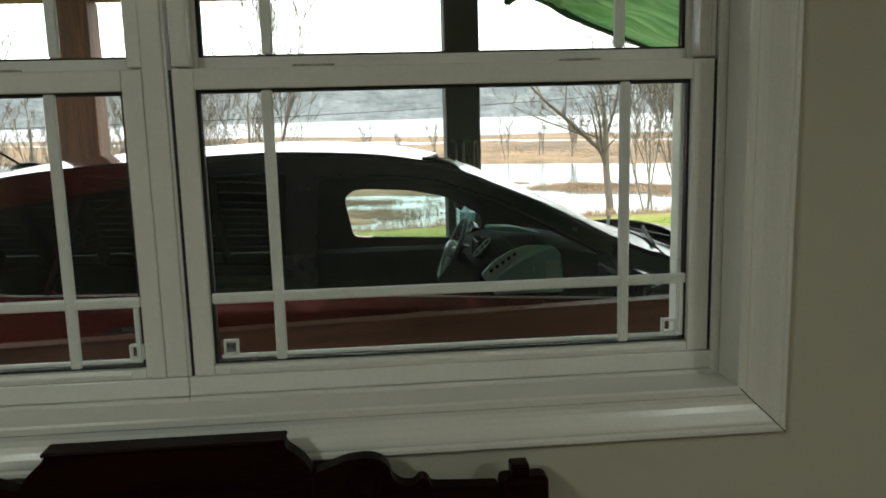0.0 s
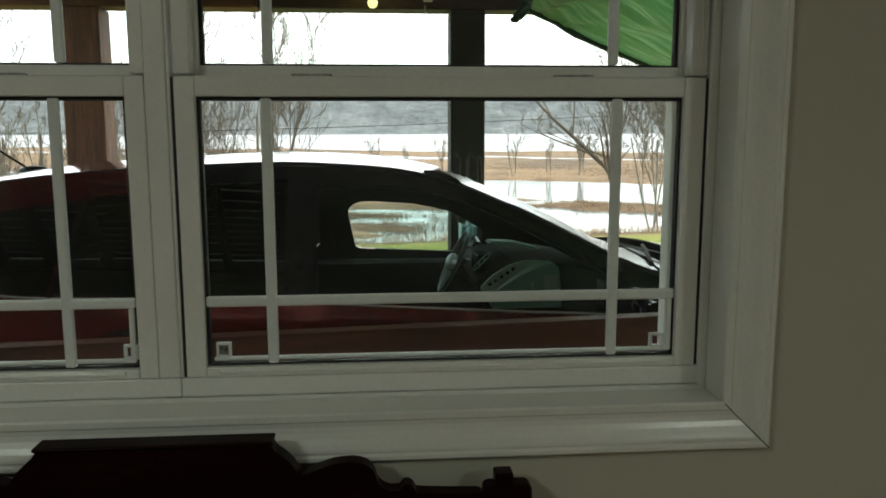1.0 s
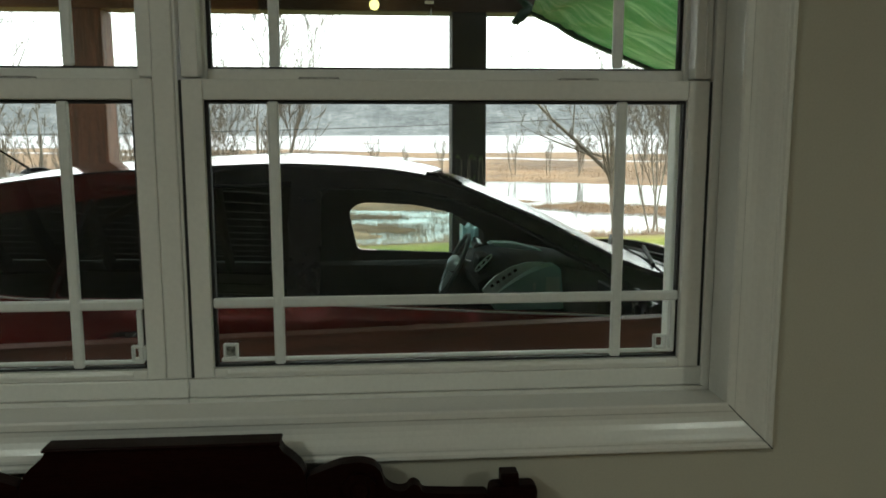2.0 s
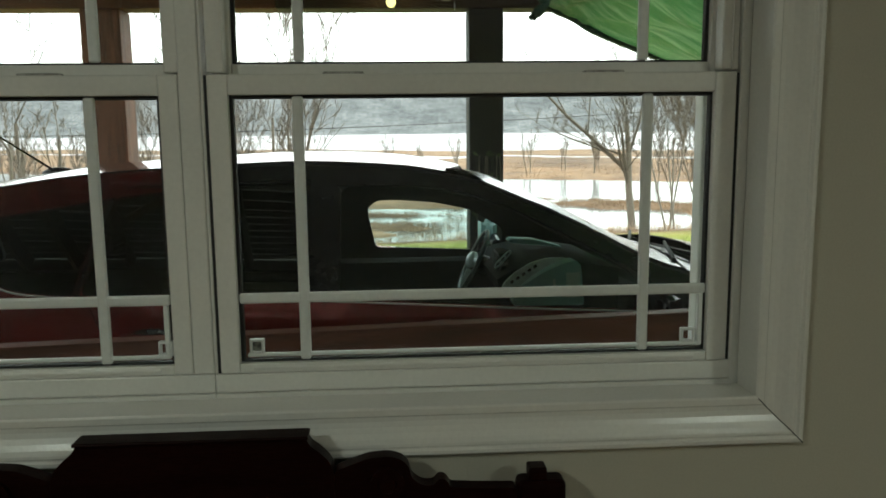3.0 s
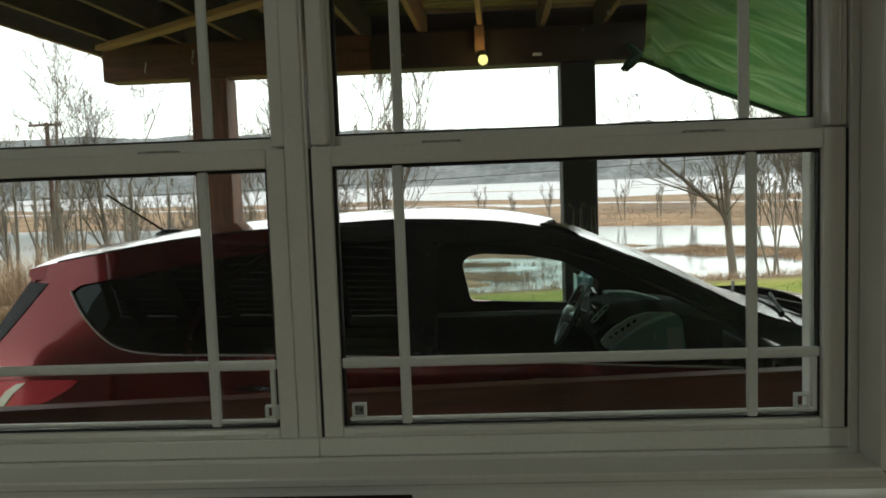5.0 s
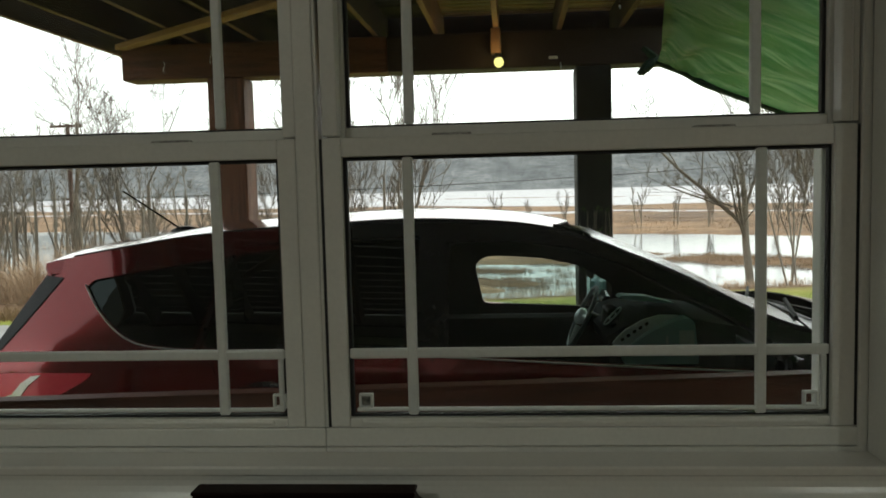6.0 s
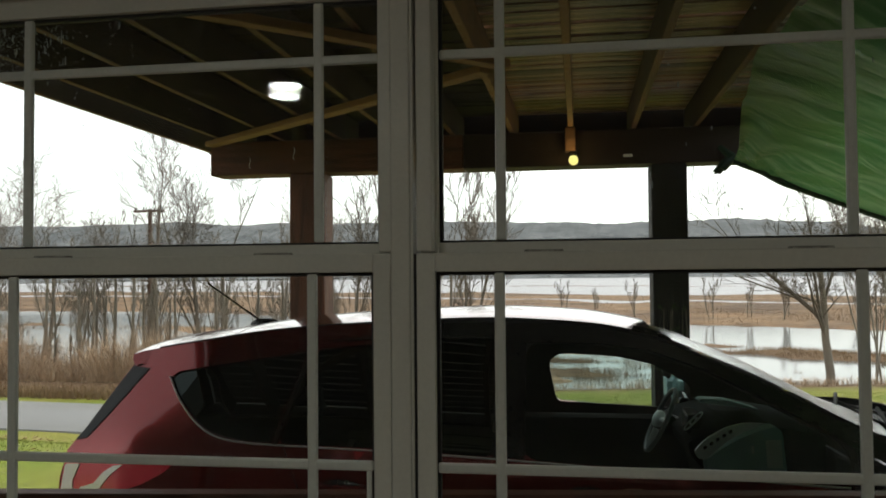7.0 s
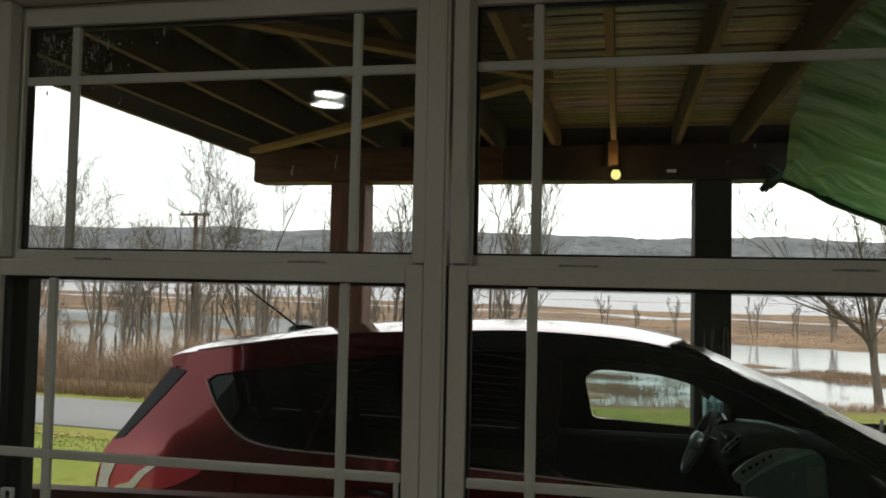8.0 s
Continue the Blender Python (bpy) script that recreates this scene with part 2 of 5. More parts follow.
# the valley's haze is put into the hills' pale blue-grey base colour
HILL = material("hazed_woods", (0.116, 0.124, 0.129), 1.0, vary=0.4, scale=0.014, fine=0.11, bump=0.0, other=(0.195, 0.202, 0.206), spec=0.1)
DROPS = material("water_drops", (0.40, 0.42, 0.46), 0.1, vary=0.2, bump=0.0)
LAMP_GLOW = glowing("lamp_diffuser", (0.93, 1.0, 0.91), 130)
BULB_GLOW = glowing("bulb_glow", (1.0, 0.86, 0.28), 1.15)
BULB_GLOW.node_tree.nodes["Principled BSDF"].inputs["Base Color"].default_value = (0.02, 0.02, 0.01, 1)

# ground: lawn, road shoulder, brush and reed flats told apart by where they lie
GROUND = material("ground", (0.15, 0.19, 0.022), 0.9, vary=0.25, scale=0.5, fine=9, bump=0.08, other=(0.23, 0.215, 0.045), spec=0.2)
gn, gl = GROUND.node_tree.nodes, GROUND.node_tree.links
g_pos, g_sep = gn.new("ShaderNodeNewGeometry"), gn.new("ShaderNodeSeparateXYZ")
gl.new(g_pos.outputs["Position"], g_sep.inputs[0])
g_noise = gn.new("ShaderNodeTexNoise")
g_noise.inputs["Scale"].default_value, g_noise.inputs["Detail"].default_value = 0.03, 10
g_map = gn.new("ShaderNodeMapping")
g_map.inputs["Scale"].default_value = (1.0, 2.2, 1.0)
gl.new(g_pos.outputs["Position"], g_map.inputs[0])
gl.new(g_map.outputs[0], g_noise.inputs["Vector"])
g_reed = gn.new("ShaderNodeValToRGB")
g_reed.color_ramp.elements[0].position, g_reed.color_ramp.elements[0].color = 0.38, (0.115, 0.072, 0.044, 1)
g_reed.color_ramp.elements[1].position, g_reed.color_ramp.elements[1].color = 0.62, (0.25, 0.155, 0.085, 1)
gl.new(g_noise.outputs[0], g_reed.inputs[0])
g_where = gn.new("ShaderNodeMapRange")
g_where.inputs["From Min"].default_value, g_where.inputs["From Max"].default_value = 26.0, 27.6
g_line = gn.new("ShaderNodeMath")
g_line.operation = "MULTIPLY_ADD"
g_line.inputs[1].default_value = -0.16
gl.new(g_sep.outputs["X"], g_line.inputs[0])
gl.new(g_sep.outputs["Y"], g_line.inputs[2])
gl.new(g_line.outputs[0], g_where.inputs[0])
g_mix = gn.new("ShaderNodeMix")
g_mix.data_type = "RGBA"
gp = gn["Principled BSDF"]
gl.new(gp.inputs["Base Color"].links[0].from_socket, g_mix.inputs[6])
g_fine, g_tone = gn.new("ShaderNodeTexNoise"), gn.new("ShaderNodeHueSaturation")
g_fine.inputs["Scale"].default_value, g_fine.inputs["Detail"].default_value = 0.35, 10
gl.new(g_map.outputs[0], g_fine.inputs["Vector"])
g_span = gn.new("ShaderNodeMapRange")
g_span.inputs["From Min"].default_value, g_span.inputs["From Max"].default_value = 0.3, 0.7
g_span.inputs["To Min"].default_value, g_span.inputs["To Max"].default_value = 0.55, 1.4
gl.new(g_fine.outputs[0], g_span.inputs[0])
gl.new(g_span.outputs[0], g_tone.inputs["Value"])
gl.new(g_reed.outputs[0], g_tone.inputs["Color"])
gl.new(g_tone.outputs[0], g_mix.inputs[7])
gl.new(g_where.outputs[0], g_mix.inputs[0])
gl.new(g_mix.outputs[2], gp.inputs["Base Color"])

# ---- mesh helpers ----


def link_mesh(name, bm, mat, parent=None, label="", smooth=False):
    me = bpy.data.meshes.new(name)
    bm.normal_update()
    bm.to_mesh(me)
    bm.free()
    if smooth:
        me.shade_smooth()
        me.set_sharp_from_angle(angle=radians(38))
    me.materials.append(mat)
    ob = new(name, me)
    if parent:
        ob.parent = parent
    return tagged(ob, label)


def part(name, bm, mat, parent, label="", smooth=False):
    return link_mesh(name, bm, mat, parent, label, smooth)


def thing(name, label, category, at=(0, 0, 0), group="", kind="", turn=0.0):
    ob = new(name)
    ob.matrix_world = pose(*at, 0, 0, turn)
    return tagged(ob, label, category, group, kind)


def box(bm, x0, x1, y0, y1, z0, z1, bevel=0.0, seg=1):
    made = bmesh.ops.create_cube(bm, size=1.0, matrix=Matrix.Translation(((x0 + x1) / 2, (y0 + y1) / 2, (z0 + z1) / 2)) @ Matrix.Diagonal((x1 - x0, y1 - y0, z1 - z0, 1)))
    if bevel:
        edges = list({e for v in made["verts"] for e in v.link_edges})
        bmesh.ops.bevel(bm, geom=edges, offset=bevel, segments=seg, affect="EDGES", profile=0.5)
    return bm


def boxed(*a, **k):
    return box(bmesh.new(), *a, **k)


def rod(bm, a, b, r0, r1=None, sides=8, caps=True):
    a, b = Vector(a), Vector(b)
    d = b - a
    m = Matrix.Translation((a + b) / 2) @ d.to_track_quat("Z", "Y").to_matrix().to_4x4()
    bmesh.ops.create_cone(bm, cap_ends=caps, segments=sides, radius1=r0, radius2=r0 if r1 is None else r1, depth=d.length, matrix=m)
    return bm


def beam_between(bm, a, b, w, h, bevel=0.004):
    """A sawn bar from a to b, w wide and h high."""
    a, b = Vector(a), Vector(b)
    d = b - a
    side = d.cross(Vector((0, 0, 1))).normalized()
    up = side.cross(d).normalized()
    m = Matrix((side, d.normalized(), up)).transposed().to_4x4()
    made = bmesh.ops.create_cube(bm, size=1.0, matrix=Matrix.Translation((a + b) / 2) @ m @ Matrix.Diagonal((w, d.length, h, 1)))
    if bevel:
        bmesh.ops.bevel(bm, geom=list({e for v in made["verts"] for e in v.link_edges}), offset=bevel, segments=1, affect="EDGES")
    return bm


def ring_frame(bm, x0, x1, z0, z1, left, right, bottom, top, y0, y1, bevel=0.003):
    """A rectangular frame in the xz plane, butted at the corners."""
    box(bm, x0, x0 + left, y0, y1, z0, z1, bevel)
    box(bm, x1 - right, x1, y0, y1, z0, z1, bevel)
    box(bm, x0 + left, x1 - right, y0, y1, z0, z0 + bottom, bevel)
    box(bm, x0 + left, x1 - right, y0, y1, z1 - top, z1, bevel)
    return bm


def moulding(bm, corners, inward, profile):
    """Sweeps a profile of (across, forward) round a mitred rectangle of corners (x, z); inward points to its middle."""
    rings = []
    for (x, z), (ix, iz) in zip(corners, inward):
        rings.append([bm.verts.new((x - ix * a, -f, z - iz * a)) for a, f in profile])
    for i in range(len(rings)):
        p, q = rings[i], rings[(i + 1) % len(rings)]
        for j in range(len(profile) - 1):
            bm.faces.new((p[j], q[j], q[j + 1], p[j + 1]))
    return bm


def inside(pt, loop):
    x, y, hit = pt[0], pt[1], False
    for (x0, y0), (x1, y1) in zip(loop, loop[1:] + loop[:1]):
        if (y0 > y) != (y1 > y) and x < (x1 - x0) * (y - y0) / (y1 - y0) + x0:
            hit = not hit
    return hit


def rounded(loop, r=0.03, n=4):
    out = []
    m = len(loop)
    for i in range(m):
        p, a, b = Vector(loop[i]), Vector(loop[i - 1]), Vector(loop[(i + 1) % m])
        ra, rb = min(r, (a - p).length * 0.45), min(r, (b - p).length * 0.45)
        s, e = p + (a - p).normalized() * ra, p + (b - p).normalized() * rb
        for k in range(n + 1):
            t = k / n
            out.append(tuple((1 - t) ** 2 * s + 2 * t * (1 - t) * p + t * t * e))
    return out


def sheet(loop, holes, step, place):
    """A curved panel: the flat outline with holes, filled with a mesh of about that step and put in space by place(u, v)."""
    pts, edges = [], []
    for lp in [loop] + holes:
        i0 = len(pts)
        dense = []
        for a, b in zip(lp, lp[1:] + lp[:1]):
            k = max(1, int((Vector(b) - Vector(a)).length / step))
            dense += [(a[0] + (b[0] - a[0]) * j / k, a[1] + (b[1] - a[1]) * j / k) for j in range(k)]
        pts += dense
        edges += [(i0 + j, i0 + (j + 1) % len(dense)) for j in range(len(dense))]
    us, vs = [p[0] for p in loop], [p[1] for p in loop]
    for i in range(int((max(us) - min(us)) / step)):
        for j in range(int((max(vs) - min(vs)) / step)):
            p = (min(us) + (i + 0.5) * step, min(vs) + (j + 0.5) * step)
            if inside(p, loop) and not any(inside(p, h) for h in holes):
                pts.append(p)
    vv, _, ff, *_ = geometry.delaunay_2d_cdt([Vector(p) for p in pts], edges, [], 0, 1e-5)
    bm = bmesh.new()
    made = [bm.verts.new(place(v.x, v.y)) for v in vv]
    for f in ff:
        c = sum((vv[i] for i in f), Vector((0, 0))) / len(f)
        if inside(c, loop) and not any(inside(c, h) for h in holes):
            bm.faces.new([made[i] for i in f])
    for v in [v for v in bm.verts if not v.link_faces]:
        bm.verts.remove(v)
    return bm


def thicken(bm, d):
    bm.normal_update()
    bmesh.ops.solidify(bm, geom=list(bm.faces), thickness=d)
    return bm


def extruded(loop, depth, place):
    """A solid from a flat outline: place(u, v, w) with w from 0 to depth."""
    bm = bmesh.new()
    a = [bm.verts.new(place(u, v, 0)) for u, v in loop]
    b = [bm.verts.new(place(u, v, depth)) for u, v in loop]
    bm.faces.new(a)
    bm.faces.new(list(reversed(b)))
    for i in range(len(loop)):
        j = (i + 1) % len(loop)
        bm.faces.new((a[j], a[i], b[i], b[j]))
    bmesh.ops.recalc_face_normals(bm, faces=list(bm.faces))
    return bm


def structure(name, bm, mat, label, category, smooth=False):
    return tagged(link_mesh(name, bm, mat, smooth=smooth), label, category, kind="structure")

# ---- room ----
OX0, OX1, OZ0, OZ1 = -1.010, 0.880, 0.8705, 1.960      # window opening
RX0, RX1, RY0, CEIL = -3.10, 2.7, -4.2, 2.42


def wall_with_opening():
    """The wall stops behind the jamb boards, 12 mm outside their faces."""
    a, b, c, d = OX0 - 0.012, OX1 + 0.012, OZ0 - 0.012, OZ1 + 0.012
    bm = bmesh.new()
    box(bm, RX0 - 0.2, a, 0, 0.2, -0.5, 2.7)
    box(bm, b, RX1 + 0.2, 0, 0.2, -0.5, 2.7)
    box(bm, a, b, 0, 0.2, -0.5, c)
    box(bm, a, b, 0, 0.2, d, 2.7)
    return bm


structure("wall_north", wall_with_opening(), WALL, "khaki painted plaster wall round the twin window", "wall")
# cladding out of view, added to darken what the car's side reflects
cladding = bmesh.new()
for k in range(21):
    z0, z1 = -0.45 + 0.15 * k, -0.45 + 0.15 * k + 0.1495
    for a, b in (((RX0 - 0.2, OX0 - 0.02), (OX1 + 0.02, RX1 + 0.2)) if OZ0 - 0.14 < z0 + 0.07 < OZ1 + 0.1 else ((RX0 - 0.2, RX1 + 0.2),)):
        if z1 < 2.26:
            box(cladding, a, b, 0.2005, 0.213, z0, z1, 0.0012)
box(cladding, RX0 - 0.2, -2.26, 0.2005, 0.213, 2.2505, 2.70, 0.003)
structure("wall_cladding", cladding, SIDING, "unseen dark board cladding, added to darken the car's reflections", "cladding")
# upper wall out of view, added to keep sky out of the car's glass
structure("wall_upper_unseen", boxed(RX0 - 0.2, RX1 + 0.2, 0.0, 0.2, 2.701, 5.2), SIDING, "unseen plain upper wall, added to block sky reflections", "cladding")
structure("wall_west", boxed(RX0 - 0.2, RX0, RY0, 0, -0.5, 2.7), WALL, "khaki painted plaster wall of the room", "wall")
structure("wall_east", boxed(RX1, RX1 + 0.2, RY0, 0, -0.5, 2.7), WALL, "khaki painted plaster wall of the room", "wall")
structure("wall_south", boxed(RX0 - 0.2, RX1 + 0.2, RY0 - 0.2, RY0, -0.5, 2.7), WALL, "khaki painted plaster wall of the room", "wall")
structure("floor", boxed(RX0, RX1, RY0, 0, -0.2, 0), FLOOR, "brown oak floor of the room", "floor")
structure("ceiling", boxed(RX0, RX1, RY0, 0, CEIL, CEIL + 0.2), CEILING, "off-white painted ceiling", "ceiling")

# extension jambs that line the opening, flush with the wall inside
jamb = bmesh.new()
box(jamb, OX0 - 0.012, OX0, -0.004, 0.078, OZ0, OZ1, 0.001)
box(jamb, OX1, OX1 + 0.012, -0.004, 0.078, OZ0, OZ1, 0.001)
box(jamb, OX0 - 0.012, OX1 + 0.012, -0.004, 0.078, OZ0 - 0.012, OZ0, 0.001)
box(jamb, OX0 - 0.012, OX1 + 0.012, -0.004, 0.078, OZ1, OZ1 + 0.012, 0.001)
structure("trim_jamb", jamb, TRIM, "white painted jamb boards lining the window opening", "window trim")

# mitred colonial casing: across from the inner edge outwards, and forward of the wall
PROFILE = [(-0.004, 0.0), (-0.004, 0.0085), (-0.001, 0.0105), (0.008, 0.0105), (0.011, 0.0064), (0.018, 0.0058), (0.026, 0.0076), (0.034, 0.0114), (0.042, 0.0162),
           (0.049, 0.0192), (0.053, 0.0198), (0.055, 0.0180), (0.057, 0.0182), (0.060, 0.0212), (0.065, 0.0210), (0.0675, 0.0185), (0.068, 0.015), (0.068, 0.0)]
PROFILE = [(a * 1.12, f * 1.05) for a, f in PROFILE]
casing = moulding(bmesh.new(), [(OX0, OZ0), (OX1, OZ0), (OX1, OZ1), (OX0, OZ1)], [(1, 1), (-1, 1), (-1, -1), (1, -1)], PROFILE)
structure("trim_casing", casing, TRIM, "white moulded picture-frame casing, mitred at its corners", "window trim")
# the lower mitre has opened a little
crack = bmesh.new()
for (a, f), (b, g) in zip(PROFILE[2:-2], PROFILE[3:-1]):
    rod(crack, (OX1 + a, -f, OZ0 - a), (OX1 + b, -g, OZ0 - b), 0.0011, 0.0011, 5)
structure("trim_mitre_gap", crack, GASKET, "dark open joint across the casing's lower mitre", "joint")


def sash(parent, name, x0, wide, z0, z1, y, low, glass_z0, glass_z1, left, right):
    """One sliding sash: stiles, rails, two panes and a snap-in grille. x0: the glass's first edge; left, right: the stiles' widths."""
    x1 = x0 + wide
    corner = x0 > -0.1
    s = new(name)
    s.parent = parent
    part("stile", boxed(x0 - left, x0, y, y + 0.034, z0, z1, 0.0025, 2), VINYL, s)
    part("stile", boxed(x1, x1 + right, y, y + 0.034, z0, z1, 0.0025, 2), VINYL, s)
    part("bottom_rail", boxed(x0, x1, y + 0.0005, y + 0.034, z0, glass_z0, 0.0025, 2), VINYL, s)
    part("top_rail", boxed(x0, x1, y + 0.0005, y + 0.034, glass_z1, z1, 0.0025, 2), VINYL, s)
    bead = ring_frame(bmesh.new(), x0, x1, glass_z0, glass_z1, 0.006, 0.004 if low and corner else 0.006, 0.004, 0.006, y + 0.012, y + 0.028, 0.001)
    part("glazing_bead", bead, GASKET, s, "dark glazing gasket")
    half = wide / 2 - 0.003
    for k, (dy, tilt) in enumerate(((0.019, 0.0), (0.029, 0.56))):
        g = boxed(-half, half, -0.001, 0.001, -(glass_z1 - glass_z0) / 2 + 0.003, (glass_z1 - glass_z0) / 2 - 0.003)
        bmesh.ops.transform(g, matrix=pose((x0 + x1) / 2, y + dy, (glass_z0 + glass_z1) / 2, -tilt, 0, tilt * 0.35), verts=g.verts)
        pane = part("pane", g, PANE, s)
        pane.visible_shadow = False
    # grille on the inside of the glass
    grille = new("grille")
    grille.parent = s
    gy0, gy1 = y + 0.004, y + 0.016
    zb = glass_z0 + 0.1135 if low else glass_z1 - 0.1115
    for gx in (x0 + 0.1125, x0 + 0.7065):
        part("bar", boxed(gx - 0.0092, gx + 0.0092, gy0, gy1, glass_z0 + 0.004, glass_z1 - 0.002, 0.004, 2), GRILLE, grille)
    part("bar", boxed(x0 + 0.002, x1 - 0.002, gy0 + 0.001, gy1 - 0.002, zb - 0.0092, zb + 0.0092, 0.004, 2), GRILLE, grille)
    if low and corner:
        part("outer_stop", boxed(x1 - 0.008, x1 + 0.036, y + 0.035, y + 0.070, glass_z0, glass_z1, 0.002), VINYL, s, "grey-lit outer glazing stop")
    if low:
        part("bar", boxed(x0 + 0.012, x1 - 0.012, gy0 + 0.002, gy1, glass_z0 + 0.010, glass_z0 + 0.0165, 0.002), GRILLE, grille)
        part("bar", boxed(x1 - 0.015, x1 - 0.006, gy0 + 0.002, gy1, glass_z0 + 0.010, zb - 0.009, 0.002), GRILLE, grille)
        for cx in (x0 + 0.028, x1 - (0.032 if corner else 0.0145)):
            loop = ring_frame(bmesh.new(), cx - 0.012, cx + 0.013, glass_z0 + 0.016, glass_z0 + 0.042, 0.0045, 0.0045, 0.0045, 0.0045, gy0 + 0.001, gy1, 0.0012)
            part("corner_clip", loop, GRILLE, grille, "small white square corner clip")
            if corner and cx < 0.1:
                part("clip_plate", boxed(cx - 0.0070, cx + 0.0080, gy0 + 0.004, gy1 - 0.002, glass_z0 + 0.0210, glass_z0 + 0.0370, 0.001), GRIME, grille, "grimy plate in the clip")
        part("glazing_ledge", boxed(x0 + 0.022, x1 - 0.022, y - 0.003, y + 0.010, glass_z0 - 0.012, glass_z0 - 0.003, 0.003, 2), VINYL, s)
        for lx in (x0 + 0.19, x0 + 0.63):
            part("tilt_latch", boxed(lx - 0.034, lx + 0.034, y + 0.004, y + 0.028, z1 - 0.002, z1 + 0.004, 0.002), SCUFF, s, "scuffed grey tilt latch")
    return s


def window_unit(name, x0, right, wall_left, wall_right):
    """x0: first edge of the lower glass; right: the width of the lower sash's second stile."""
    w = tagged(new(name), "white vinyl double-hung window with snap-in grilles", "window", kind="structure")
    a, b = x0 - 0.0335, x0 + 0.821 + right          # the lower sash's outer edges
    surround = bmesh.new()
    if wall_left:
        box(surround, OX0 - 0.002, a - 0.0052, 0.079, 0.2, 0.8725, 1.957, 0.002)
    if wall_right:
        box(surround, b + 0.0050, OX1 + 0.003, 0.0815, 0.2, 0.8605, 1.957, 0.002)
    box(surround, a - 0.004, b + 0.003, 0.120, 0.2, 0.860, 0.874, 0.002)
    box(surround, a - 0.004, b + 0.003, 0.069, 0.2, 1.936, 1.957, 0.002)
    part("window_frame", surround, VINYL, w)
    # added black strip: the left reveal's darkness is put in as a part
    if wall_left:
        part("reveal_strip", boxed(a - 0.003, x0 + 0.004, 0.1605, 0.199, 0.885, 1.40, 0.002), GASKET, w, "black strip added to darken the outer left reveal")
    # black strips put the shade of the sash gaps in as parts
    for g in ((a - 0.0048,) if wall_left else (a - 0.0048, b + 0.0003)):
        part("gap_strip", boxed(g, g + 0.0045, 0.087, 0.112, 0.9125, 1.417, 0.0), GASKET, w, "black strip put in the sash's shadow gap")
    if wall_left:
        part("latch_plug", boxed(a - 0.030, a - 0.016, 0.0765, 0.0788, 1.868, 1.880, 0.001), GASKET, w, "small dark plug")
    # the low stop that the shut sash stands behind, wider than the sash
    part("sill_stop", boxed(a - 0.0095, b + 0.0115 if wall_right else -0.0408, 0.0835, 0.119, 0.8785, 0.9112, 0.0025, 2), VINYL, w)
    part("sill_track", boxed(a - 0.0090, b + 0.0110 if wall_right else -0.0406, 0.0790, 0.119, 0.8600, 0.8775, 0.001), VINYL, w)
    # side tracks over which the upper sash slides
    part("side_track", boxed(a + 0.0005, x0 - 0.005, 0.0865, 0.1205, 1.4215, 1.935, 0.002), VINYL, w)
    part("side_track", boxed(x0 + 0.831, b + 0.002, 0.0865, 0.1205, 1.4215, 1.935, 0.002), VINYL, w)
    if wall_right:
        part("track_lip", boxed(b - 0.012, b - 0.009, 0.0815, 0.0868, 1.4215, 1.935, 0.001), VINYL, w)
    sash(w, "lower_sash", x0, 0.821, 0.9118, 1.4185, 0.085, True, 0.9285, 1.385, 0.0335, right)
    sash(w, "upper_sash", x0 + 0.001, 0.824, 1.398, 1.9345, 0.124, False, 1.438, 1.893, 0.0335, 0.033)
    return w


window_unit("window_1", 0.003, 0.037, False, True)
window_unit("window_2", -0.930, 0.032, True, False)
mullion = boxed(-0.0757, -0.0410, 0.0828, 0.2, 0.9125, 1.956, 0.002)
box(mullion, -0.0403, -0.0356, 0.0850, 0.2, 0.9125, 1.956, 0.001)
box(mullion, -0.0650, -0.0412, 0.1200, 0.2, 0.862, 0.9120, 0.001)
structure("window_mullion", mullion, VINYL, "white vinyl mullion joining the two windows", "window trim")


